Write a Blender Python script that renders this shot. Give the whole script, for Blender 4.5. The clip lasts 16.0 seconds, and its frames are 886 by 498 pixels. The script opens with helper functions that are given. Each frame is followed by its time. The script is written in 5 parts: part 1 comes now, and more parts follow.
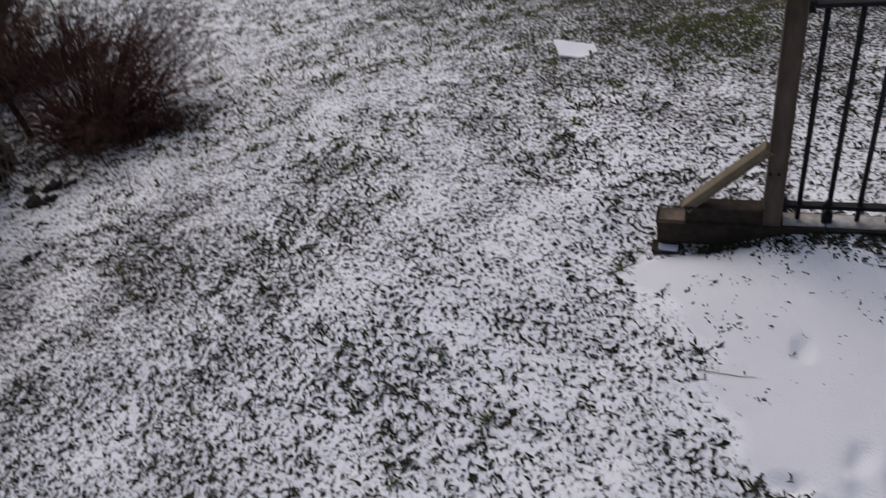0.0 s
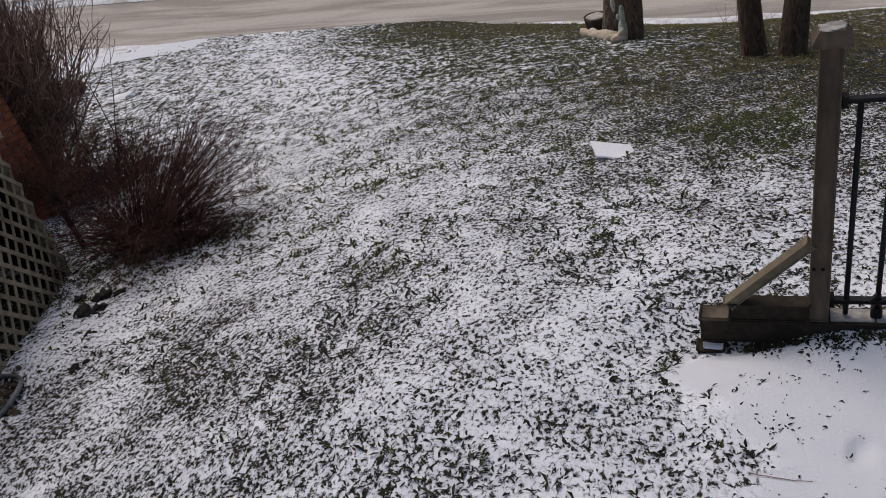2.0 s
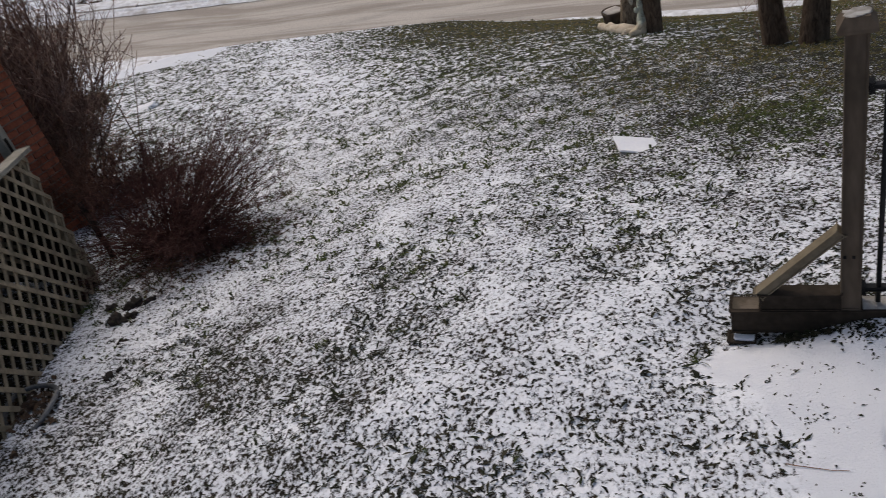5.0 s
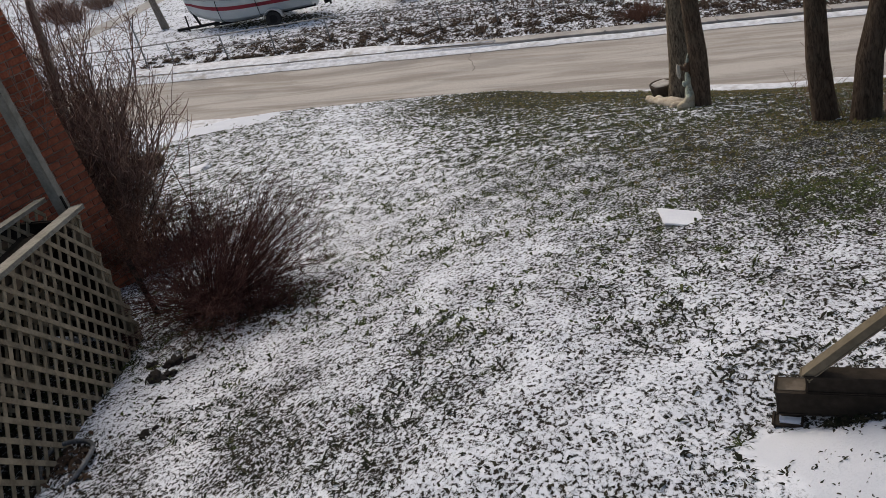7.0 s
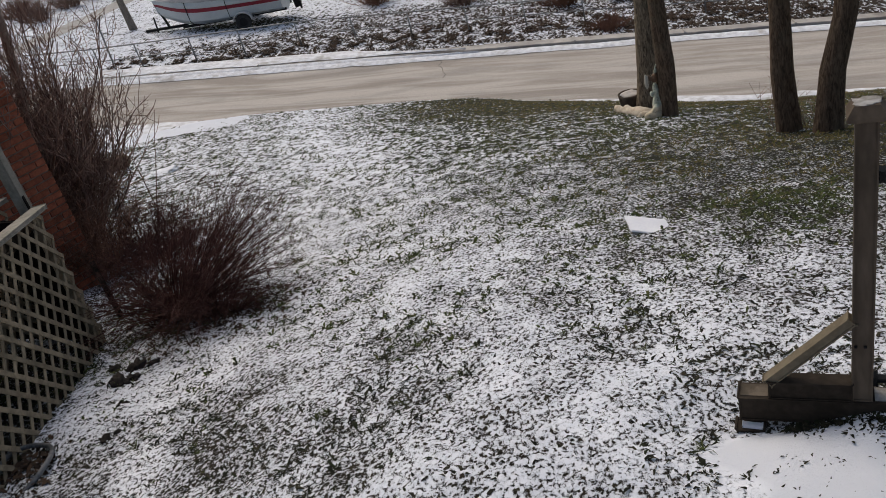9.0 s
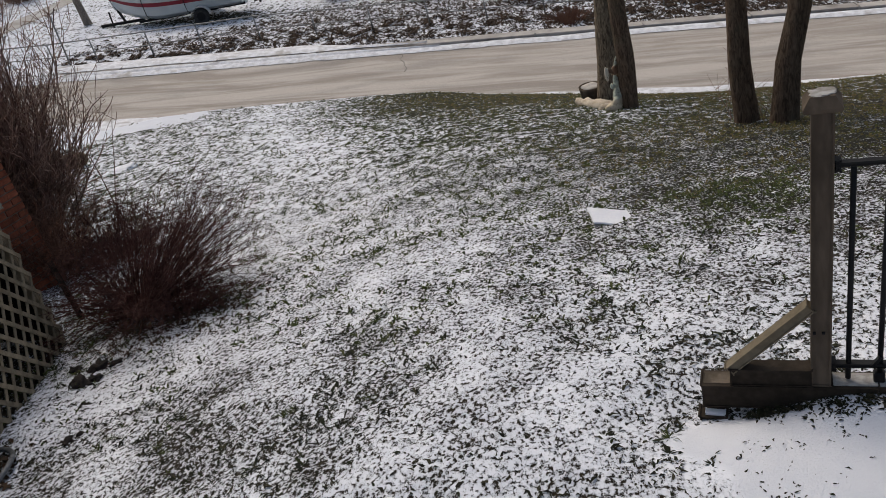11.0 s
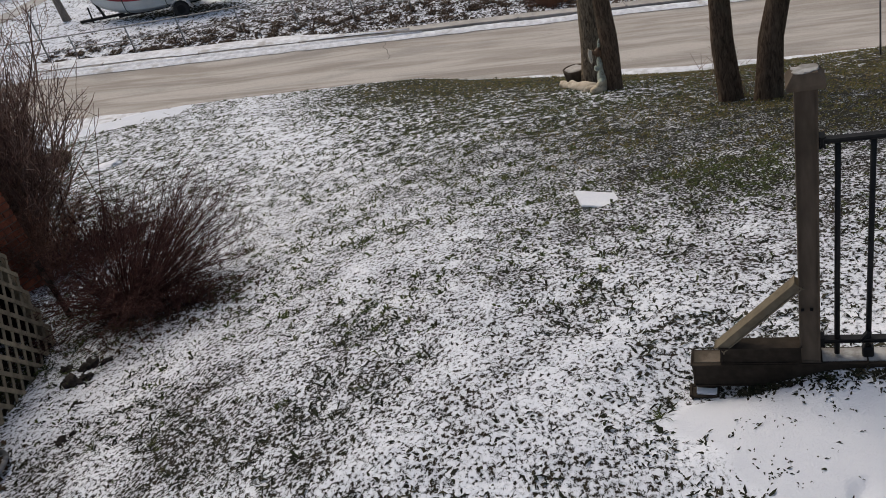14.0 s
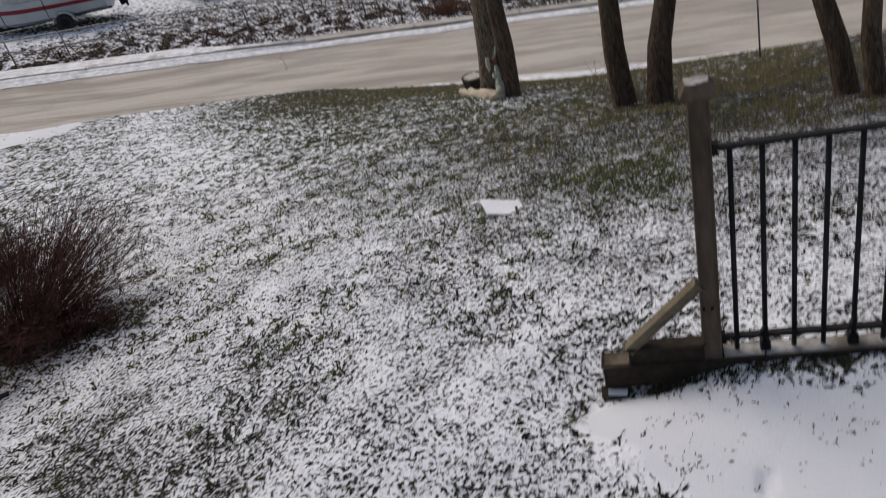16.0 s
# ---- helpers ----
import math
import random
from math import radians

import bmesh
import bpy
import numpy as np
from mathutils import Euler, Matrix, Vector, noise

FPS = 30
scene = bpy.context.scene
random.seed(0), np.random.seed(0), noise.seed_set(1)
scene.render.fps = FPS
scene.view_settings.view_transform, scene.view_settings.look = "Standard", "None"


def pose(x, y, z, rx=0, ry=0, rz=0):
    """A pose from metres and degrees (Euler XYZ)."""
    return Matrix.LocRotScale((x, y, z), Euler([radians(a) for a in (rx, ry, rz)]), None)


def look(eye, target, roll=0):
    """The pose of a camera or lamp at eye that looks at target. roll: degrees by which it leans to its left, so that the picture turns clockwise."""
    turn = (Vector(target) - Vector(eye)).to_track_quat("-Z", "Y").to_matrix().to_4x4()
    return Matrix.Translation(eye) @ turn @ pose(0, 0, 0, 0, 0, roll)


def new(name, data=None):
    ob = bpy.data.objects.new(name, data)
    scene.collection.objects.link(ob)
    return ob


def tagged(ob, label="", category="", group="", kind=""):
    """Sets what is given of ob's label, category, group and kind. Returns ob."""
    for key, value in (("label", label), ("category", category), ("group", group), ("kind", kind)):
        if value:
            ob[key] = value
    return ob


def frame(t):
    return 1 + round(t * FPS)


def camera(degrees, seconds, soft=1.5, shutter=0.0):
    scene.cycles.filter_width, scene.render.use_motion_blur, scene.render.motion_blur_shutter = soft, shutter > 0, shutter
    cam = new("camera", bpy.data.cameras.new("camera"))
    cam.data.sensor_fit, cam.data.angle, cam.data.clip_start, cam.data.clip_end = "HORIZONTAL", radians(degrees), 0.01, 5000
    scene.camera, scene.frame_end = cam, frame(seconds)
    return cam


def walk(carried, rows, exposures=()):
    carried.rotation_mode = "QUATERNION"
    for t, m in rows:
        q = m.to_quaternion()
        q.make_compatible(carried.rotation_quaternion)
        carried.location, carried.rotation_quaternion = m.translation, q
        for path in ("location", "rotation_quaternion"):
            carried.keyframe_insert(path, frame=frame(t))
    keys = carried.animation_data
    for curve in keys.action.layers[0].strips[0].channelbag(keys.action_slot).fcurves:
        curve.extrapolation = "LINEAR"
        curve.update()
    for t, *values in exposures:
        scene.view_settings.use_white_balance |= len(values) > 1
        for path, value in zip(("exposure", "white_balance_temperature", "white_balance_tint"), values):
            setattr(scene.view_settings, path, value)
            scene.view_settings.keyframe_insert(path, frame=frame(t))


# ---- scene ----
LENS = 54.75
cam = camera(LENS, 16.0, soft=0.85, shutter=0.4)
PATH = [
    (0, (-0.029, -0.007, 2.713), (-0.674, 3.723, -0.553), -14.42),
    (0.3, (-0.012, 0.016, 2.697), (-0.529, 3.632, -0.718), -12.41),
    (0.5, (-0.000, 0.032, 2.686), (-0.448, 3.718, -0.662), -13.27),
    (0.7, (-0.002, 0.025, 2.695), (-0.318, 3.961, -0.372), -10.26),
    (0.8, (-0.003, 0.021, 2.699), (-0.318, 4.005, -0.306), -10.58),
    (1, (-0.005, 0.014, 2.708), (-0.355, 3.997, -0.294), -11.85),
    (1.2, (0.002, 0.014, 2.714), (-0.498, 3.975, -0.296), -14.06),
    (1.3, (0.005, 0.013, 2.717), (-0.626, 3.982, -0.259), -16.74),
    (1.5, (0.012, 0.013, 2.723), (-0.688, 4.046, -0.148), -15.80),
    (2, (-0.000, -0.006, 2.708), (-0.810, 4.087, -0.046), -16.31),
    (2.5, (-0.013, -0.012, 2.706), (-0.722, 3.884, -0.346), -16.51),
    (3, (0.000, 0.001, 2.709), (-0.746, 3.848, -0.396), -16.85),
    (3.5, (-0.010, -0.007, 2.713), (-0.668, 3.896, -0.342), -13.97),
    (4, (-0.009, -0.009, 2.712), (-0.546, 3.998, -0.229), -16.16),
    (4.5, (-0.010, -0.020, 2.710), (-0.822, 4.083, -0.029), -16.27),
    (5, (-0.017, -0.022, 2.718), (-0.955, 4.067, -0.002), -18.92),
    (5.2, (-0.012, -0.019, 2.720), (-1.054, 4.126, 0.124), -19.51),
    (7.3, (0.013, 0.007, 2.695), (-1.103, 4.286, 0.363), -18.08),
    (7.5, (0.004, 0.004, 2.690), (-1.087, 4.278, 0.337), -17.85),
    (8, (0.006, 0.005, 2.693), (-1.069, 4.290, 0.352), -17.86),
    (8.5, (0.010, 0.005, 2.692), (-1.043, 4.301, 0.360), -18.27),
    (9, (0.011, 0.001, 2.691), (-0.921, 4.316, 0.344), -16.32),
    (9.2, (0.009, 0.002, 2.701), (-0.896, 4.324, 0.357), -16.95),
    (11.3, (0.007, -0.001, 2.694), (-0.709, 4.302, 0.249), -16.12),
    (11.5, (0.010, 0.006, 2.694), (-0.712, 4.304, 0.243), -16.48),
    (12, (0.009, 0.008, 2.694), (-0.716, 4.298, 0.230), -16.63),
    (12.5, (0.011, 0.007, 2.698), (-0.718, 4.291, 0.224), -16.87),
    (13, (0.007, 0.000, 2.703), (-0.725, 4.275, 0.215), -17.02),
    (13.5, (0.010, 0.001, 2.702), (-0.704, 4.270, 0.200), -17.22),
    (14, (0.014, 0.008, 2.694), (-0.678, 4.278, 0.186), -17.53),
    (14.5, (0.010, 0.005, 2.692), (-0.669, 4.263, 0.160), -16.87),
    (15, (-0.003, -0.021, 2.700), (-0.680, 4.159, 0.042), -16.33),
    (15.2, (-0.005, -0.010, 2.700), (-0.456, 4.050, -0.183), -15.89),
    (15.3, (-0.005, -0.004, 2.701), (-0.446, 4.022, -0.231), -16.55),
    (15.5, (-0.007, 0.007, 2.701), (-0.416, 3.982, -0.304), -20.38),
    (15.7, (-0.003, 0.013, 2.714), (-0.276, 4.090, -0.168), -20.70),
    (16, (0.002, 0.022, 2.733), (-0.150, 4.283, 0.122), -16.44),
]
walk(cam, [(t, look(eye, aim, roll)) for t, eye, aim, roll in PATH],
     exposures=[(0, -0.36, 6480, 10), (0.5, -0.30, 6490, 10), (1, -0.26, 6620, 10), (3, -0.26, 6590, 10), (5, -0.20, 6690, 8), (7.5, -0.12, 6760, 6), (14.5, -0.13, 6740, 6), (15.5, -0.18, 6620, 8), (16, -0.19, 6700, 7)])

# ---- light: bright overcast winter day ----
SUN_EL, SUN_AZ = radians(56), radians(-30)
world = bpy.data.worlds.new("winter_sky")
scene.world = world
world.use_nodes = True
wn = world.node_tree.nodes
sky = wn.new("ShaderNodeTexSky")
sky.sky_type, sky.sun_disc = "NISHITA", False
sky.sun_elevation, sky.sun_rotation = SUN_EL, SUN_AZ
sky.air_density, sky.dust_density, sky.ozone_density = 1.0, 5.0, 1.0
wn["Background"].inputs["Strength"].default_value = 0.129
world.node_tree.links.new(sky.outputs[0], wn["Background"].inputs["Color"])
sun = new("sun", bpy.data.lights.new("sun", "SUN"))
sun.data.energy, sun.data.angle, sun.data.color = 0.68, radians(30), (1.0, 0.95, 0.88)
sun.matrix_world = look((0, 0, 30), (-30 * math.sin(SUN_AZ) / math.tan(SUN_EL), -30 * math.cos(SUN_AZ) / math.tan(SUN_EL), 0))


# ---- materials ----
class Nodes:
    """A small wrapper to write node trees in few lines."""

    def __init__(self, name):
        self.m = bpy.data.materials.new(name)
        self.m.use_nodes = True
        self.t = self.m.node_tree
        self.b = self.t.nodes["Principled BSDF"]

    def put(self, socket, value):
        if isinstance(value, bpy.types.NodeSocket):
            self.t.links.new(value, socket)
        else:
            socket.default_value = value

    def node(self, kind, out=0, **ins):
        n = self.t.nodes.new(kind)
        for k, v in ins.items():
            self.put(n.inputs[k.replace("_", " ")], v)
        return n.outputs[out]

    def pos(self, sx=1, sy=1, sz=1, rz=0.0):
        g = self.t.nodes.new("ShaderNodeNewGeometry").outputs["Position"]
        n = self.t.nodes.new("ShaderNodeMapping")
        n.inputs["Scale"].default_value = (sx, sy, sz)
        n.inputs["Rotation"].default_value = (0, 0, rz)
        self.t.links.new(g, n.inputs[0])
        return n.outputs[0]

    def local(self, sx=1, sy=1, sz=1):
        g = self.t.nodes.new("ShaderNodeTexCoord").outputs["Object"]
        n = self.t.nodes.new("ShaderNodeMapping")
        n.inputs["Scale"].default_value = (sx, sy, sz)
        self.t.links.new(g, n.inputs[0])
        return n.outputs[0]

    def noise(self, vec, scale, detail=4.0, rough=0.55, dist=0.0):
        return self.node("ShaderNodeTexNoise", 0, Vector=vec, Scale=scale, Detail=detail, Roughness=rough, Distortion=dist)

    def math(self, op, a, b=0.0, clamp=False):
        n = self.t.nodes.new("ShaderNodeMath")
        n.operation, n.use_clamp = op, clamp
        self.put(n.inputs[0], a)
        self.put(n.inputs[1], b)
        return n.outputs[0]

    def step(self, v, lo, hi):
        n = self.t.nodes.new("ShaderNodeMapRange")
        n.interpolation_type = "SMOOTHSTEP"
        self.put(n.inputs[0], v)
        self.put(n.inputs[1], lo)
        self.put(n.inputs[2], hi)
        return n.outputs[0]

    def mix(self, f, a, b):
        n = self.t.nodes.new("ShaderNodeMix")
        n.data_type = "RGBA"
        self.put(n.inputs[0], f)
        for s, c in ((n.inputs[6], a), (n.inputs[7], b)):
            self.put(s, c if isinstance(c, bpy.types.NodeSocket) else (*c, 1))
        return n.outputs[2]

    def attr(self, name):
        n = self.t.nodes.new("ShaderNodeAttribute")
        n.attribute_name = name
        return n.outputs["Fac"]

    def bump(self, h, strength=0.4, dist=0.01):
        return self.node("ShaderNodeBump", 0, Height=h, Strength=strength, Distance=dist)

    def done(self, col, rough=0.8, normal=None, metal=0.0, spec=0.4):
        self.put(self.b.inputs["Base Color"], col if isinstance(col, bpy.types.NodeSocket) else (*col, 1))
        self.put(self.b.inputs["Roughness"], rough)
        self.put(self.b.inputs["Metallic"], metal)
        self.put(self.b.inputs["Specular IOR Level"], spec)
        if normal:
            self.put(self.b.inputs["Normal"], normal)
        return self.m


def mottled(name, a, b, scale=8.0, rough=0.75, c=None, metal=0.0, bump=0.3, fine=60.0, stretch=(1, 1, 1), spec=0.3, per_piece=0.0):
    """Two base colours at two scales of noise, stains of a third, and fine relief."""
    k = Nodes(name)
    p = k.local(*stretch)
    big, small = k.noise(p, scale), k.noise(p, fine, 3.0)
    col = k.mix(k.step(k.math("ADD", k.math("MULTIPLY", big, 0.7), k.math("MULTIPLY", small, 0.3)), 0.36, 0.64), a, b)
    if c:
        col = k.mix(k.step(k.noise(k.local(), scale * 0.4, 5.0), 0.52, 0.72), col, c)
    if per_piece:
        r = k.t.nodes.new("ShaderNodeObjectInfo").outputs["Random"]
        n = k.t.nodes.new("ShaderNodeHueSaturation")
        k.put(n.inputs["Value"], k.math("ADD", k.math("MULTIPLY", r, per_piece), 1 - per_piece / 2))
        k.put(n.inputs["Color"], col)
        col = n.outputs[0]
    return k.done(col, rough, k.bump(small, bump, 0.004), metal, spec)


def island_mix(name, cols, rough=0.85, spec=0.2):
    """Each loose piece takes its own tone."""
    k = Nodes(name)
    r = k.t.nodes.new("ShaderNodeNewGeometry").outputs["Random Per Island"]
    n = k.t.nodes.new("ShaderNodeValToRGB")
    while len(n.color_ramp.elements) < len(cols):
        n.color_ramp.elements.new(0.5)
    for i, (e, c) in enumerate(zip(n.color_ramp.elements, cols)):
        e.position, e.color = i / (len(cols) - 1), (*c, 1)
    k.put(n.inputs[0], r)
    return k.done(n.outputs[0], rough, None, 0, spec)


def snowy_ground(name):
    """Thin fresh snow with grass and leaves showing through; 'cover' tells how deep the snow lies, 'litter' how brown the ground is."""
    k = Nodes(name)
    p = k.pos()
    cover, litter, coarse = k.attr("cover"), k.attr("litter"), k.attr("coarse")
    near, wide = k.noise(k.pos(1.0, 0.8, 1.0, 0.25), 44.0, 5.0, 0.66, 0.4), k.noise(k.pos(1.0, 0.5, 0.6), 11.5, 6.0, 0.66, 0.5)
    a = k.math("ADD", k.math("MULTIPLY", near, k.math("SUBTRACT", 1.0, coarse)), k.math("MULTIPLY", wide, coarse))
    m = k.noise(p, 8.0, 4.0, 0.6, 0.4)
    b = k.noise(p, 2.2, 4.0, 0.6)
    f = k.noise(p, 95.0, 4.0, 0.65)
    even = k.math("ADD", 1.0, k.math("MULTIPLY", k.math("MULTIPLY", coarse, k.math("SUBTRACT", 1.0, coarse)), 2.2))
    h = k.math("ADD", k.math("MULTIPLY", k.math("SUBTRACT", a, 0.5), even), k.math("MULTIPLY", k.math("SUBTRACT", b, 0.5), 0.27))
    h = k.math("ADD", h, k.math("MULTIPLY", k.math("SUBTRACT", m, 0.5), 0.15))
    h = k.math("ADD", h, k.math("MULTIPLY", k.math("SUBTRACT", f, 0.5), 0.20))
    cut = k.math("MULTIPLY", k.math("SUBTRACT", 0.5, cover), 0.46)
    edge = k.math("MULTIPLY", k.math("SUBTRACT", 1.4, coarse), 0.03)
    snow = k.step(h, k.math("SUBTRACT", cut, edge), k.math("ADD", cut, edge))
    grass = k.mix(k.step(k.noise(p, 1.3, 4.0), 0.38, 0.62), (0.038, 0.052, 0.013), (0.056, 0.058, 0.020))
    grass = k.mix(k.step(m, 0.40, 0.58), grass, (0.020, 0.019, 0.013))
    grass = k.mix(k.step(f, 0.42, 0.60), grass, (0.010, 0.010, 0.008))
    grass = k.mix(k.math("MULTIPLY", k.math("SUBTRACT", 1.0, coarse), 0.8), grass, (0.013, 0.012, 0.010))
    dead = k.mix(k.step(k.noise(p, 9.0, 5.0), 0.4, 0.6), (0.022, 0.015, 0.011), (0.058, 0.040, 0.027))
    col = k.mix(litter, grass, dead)
    white = k.mix(k.step(b, 0.3, 0.7), (0.72, 0.735, 0.80), (0.83, 0.845, 0.90))
    thin = k.mix(k.step(f, 0.35, 0.6), white, (0.585, 0.60, 0.645))
    white = k.mix(k.step(k.math("SUBTRACT", h, cut), 0.16, 0.03), white, thin)
    white = k.mix(k.math("MULTIPLY", k.step(cover, 0.75, 1.05), 0.7), white, (0.655, 0.67, 0.725))
    col = k.mix(snow, col, white)
    return k.done(col, 0.85, k.bump(k.math("ADD", k.math("MULTIPLY", snow, 0.8), k.math("MULTIPLY", f, 0.6)), 0.7, 0.014), 0, 0.12)


def road_surface(name):
    """Wet salted asphalt with slush wiped into streaks along the way."""
    k = Nodes(name)
    along = k.pos(0.13, 1.5, 1.0)
    p = k.pos()
    s = k.noise(along, 1.0, 6.0, 0.62, 0.9)
    s2 = k.noise(k.pos(0.3, 7.0, 1.0), 1.0, 4.0)
    w = k.noise(k.pos(0.25, 0.9, 1.0, 0.2), 1.0, 5.0, 0.6, 0.8)
    f = k.noise(p, 55.0, 4.0)
    col = k.mix(k.step(s, 0.36, 0.62), (0.345, 0.302, 0.264), (0.545, 0.495, 0.450))
    col = k.mix(k.math("MULTIPLY", k.step(s2, 0.56, 0.78), 0.35), col, (0.54, 0.51, 0.48))
    col = k.mix(k.math("MULTIPLY", k.step(w, 0.48, 0.66), 0.45), col, (0.30, 0.275, 0.255))
    col = k.mix(k.math("MULTIPLY", k.step(f, 0.45, 0.62), 0.35), col, (0.17, 0.15, 0.13))
    return k.done(col, 0.85, k.bump(f, 0.25, 0.006), 0, 0.12)


def bark(name, a, b):
    k = Nodes(name)
    p = k.local(1, 1, 0.24)
    n = k.noise(p, 34.0, 6.0, 0.68, 0.9)
    col = k.mix(k.step(n, 0.32, 0.68), a, b)
    col = k.mix(k.math("MULTIPLY", k.step(k.noise(k.local(), 3.0), 0.5, 0.75), 0.4), col, (0.12, 0.115, 0.075))
    return k.done(col, 0.92, k.bump(n, 0.9, 0.03), 0, 0.1)


def painted_stone(name):
    """Garden statue paint: pale green robe, brown head, cream cloak."""
    k = Nodes(name)
    n = k.t.nodes.new("ShaderNodeSeparateXYZ")
    k.put(n.inputs[0], k.local())
    x, y, z = n.outputs
    w = k.noise(k.local(), 9.0)
    col = k.mix(k.step(w, 0.4, 0.6), (0.34, 0.37, 0.29), (0.52, 0.54, 0.44))
    col = k.mix(k.step(z, 0.20, 0.16), col, (0.56, 0.47, 0.33))
    col = k.mix(k.math("MULTIPLY", k.step(z, 0.50, 0.53), k.step(z, 0.66, 0.63)), col, (0.15, 0.085, 0.05))
    col = k.mix(k.math("MULTIPLY", k.step(x, -0.075, -0.085), k.step(z, 0.42, 0.45)), col, (0.60, 0.53, 0.42))
    col = k.mix(k.step(k.noise(k.local(), 26.0), 0.56, 0.70), col, (0.22, 0.18, 0.13))
    return k.done(col, 0.75, k.bump(w, 0.3, 0.004), 0, 0.3)


M_GROUND = snowy_ground("snowy_grass")
M_ROAD = road_surface("wet_road")
M_SNOW = mottled("snow", (0.80, 0.80, 0.85), (0.90, 0.90, 0.92), 3.0, 0.85, None, 0, 0.5, 40.0, spec=0.15)
M_SLUSH = mottled("trodden_snow", (0.62, 0.61, 0.63), (0.85, 0.85, 0.88), 5.0, 0.8, (0.45, 0.42, 0.40), 0, 0.7, 30.0, spec=0.15)
M_BLADE = island_mix("grass_blades", [(0.006, 0.006, 0.005), (0.012, 0.014, 0.007), (0.020, 0.025, 0.010), (0.008, 0.008, 0.006), (0.050, 0.045, 0.027), (0.013, 0.013, 0.008)])
M_GREEN = island_mix("green_blades", [(0.050, 0.057, 0.014), (0.082, 0.084, 0.022), (0.135, 0.112, 0.040), (0.025, 0.022, 0.010), (0.185, 0.138, 0.064), (0.062, 0.056, 0.019)])
M_MID = island_mix("lawn_blades", [(0.013, 0.017, 0.006), (0.036, 0.050, 0.013), (0.060, 0.080, 0.020), (0.021, 0.027, 0.009), (0.090, 0.092, 0.034), (0.044, 0.058, 0.016)])
M_LEAF = island_mix("dead_leaves", [(0.018, 0.011, 0.008), (0.045, 0.025, 0.016), (0.075, 0.046, 0.029), (0.027, 0.018, 0.013), (0.110, 0.075, 0.052)])
M_WOOD = mottled("weathered_wood", (0.072, 0.054, 0.040), (0.128, 0.099, 0.074), 5.0, 0.9, (0.035, 0.031, 0.022), 0, 0.5, 30.0, (1, 1, 0.25), spec=0.1)
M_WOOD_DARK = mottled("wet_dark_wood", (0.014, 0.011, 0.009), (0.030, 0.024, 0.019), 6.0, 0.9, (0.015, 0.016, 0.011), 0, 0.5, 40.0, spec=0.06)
M_WOOD_WET = mottled("wet_sill_wood", (0.022, 0.0165, 0.012), (0.046, 0.035, 0.026), 5.0, 0.85, (0.015, 0.012, 0.009), 0, 0.5, 35.0, spec=0.15)
M_WOOD_PALE = mottled("greyed_wood", (0.20, 0.18, 0.145), (0.33, 0.30, 0.25), 6.0, 0.85, (0.13, 0.12, 0.09), 0, 0.5, 35.0)
M_WOOD_FRESH = mottled("treated_wood", (0.125, 0.098, 0.064), (0.185, 0.150, 0.102), 6.0, 0.85, (0.08, 0.066, 0.04), 0, 0.4, 40.0)
M_LATTICE = mottled("lattice_wood", (0.185, 0.142, 0.094), (0.315, 0.252, 0.172), 7.0, 0.9, (0.115, 0.098, 0.064), 0, 0.5, 40.0, per_piece=0.35)
M_METAL = mottled("black_metal", (0.006, 0.006, 0.007), (0.012, 0.012, 0.013), 20.0, 0.55, None, 0.0, 0.2, 120.0, spec=0.2)
M_GALV = mottled("galvanised_pipe", (0.20, 0.20, 0.20), (0.32, 0.32, 0.32), 10.0, 0.45, None, 0.6, 0.2, 60.0)
M_BARK = bark("ridged_bark", (0.070, 0.051, 0.035), (0.34, 0.265, 0.185))
M_BARK2 = bark("smooth_bark", (0.066, 0.043, 0.029), (0.205, 0.142, 0.096))
M_BARK4 = bark("pinkish_bark", (0.17, 0.122, 0.096), (0.40, 0.305, 0.25))
M_BARK3 = bark("pale_bark", (0.12, 0.10, 0.085), (0.30, 0.26, 0.22))
M_TWIG = island_mix("red_twigs", [(0.038, 0.015, 0.013), (0.068, 0.026, 0.022), (0.105, 0.044, 0.036), (0.052, 0.020, 0.017), (0.15, 0.078, 0.064)], 0.8)
M_TWIG2 = island_mix("brown_twigs", [(0.11, 0.065, 0.052), (0.20, 0.125, 0.098), (0.32, 0.21, 0.165), (0.15, 0.088, 0.072)], 0.85)
M_TWIG3 = island_mix("rusty_twigs", [(0.105, 0.050, 0.034), (0.18, 0.090, 0.060), (0.26, 0.14, 0.095), (0.14, 0.066, 0.045)], 0.85)
M_BRICK = mottled("red_brick", (0.20, 0.052, 0.028), (0.34, 0.108, 0.056), 9.0, 0.9, (0.06, 0.025, 0.018), 0, 0.5, 60.0, per_piece=0.5)
M_MORTAR = mottled("mortar", (0.18, 0.13, 0.10), (0.26, 0.195, 0.155), 12.0, 0.95)
M_CONC = mottled("old_concrete", (0.34, 0.31, 0.285), (0.48, 0.445, 0.41), 2.5, 0.9, (0.24, 0.215, 0.19), 0, 0.5, 30.0, per_piece=0.2)
M_HULL = mottled("white_gelcoat", (0.42, 0.45, 0.46), (0.50, 0.53, 0.53), 1.2, 0.35, None, 0, 0.05, 30.0, spec=0.5)
M_RED = mottled("red_stripe", (0.19, 0.010, 0.022), (0.24, 0.014, 0.03), 3.0, 0.4, None, 0, 0.05)
M_GREY = mottled("grey_canvas", (0.16, 0.17, 0.19), (0.24, 0.25, 0.27), 3.0, 0.85)
M_TYRE = mottled("black_rubber", (0.014, 0.014, 0.015), (0.03, 0.03, 0.03), 12.0, 0.7)
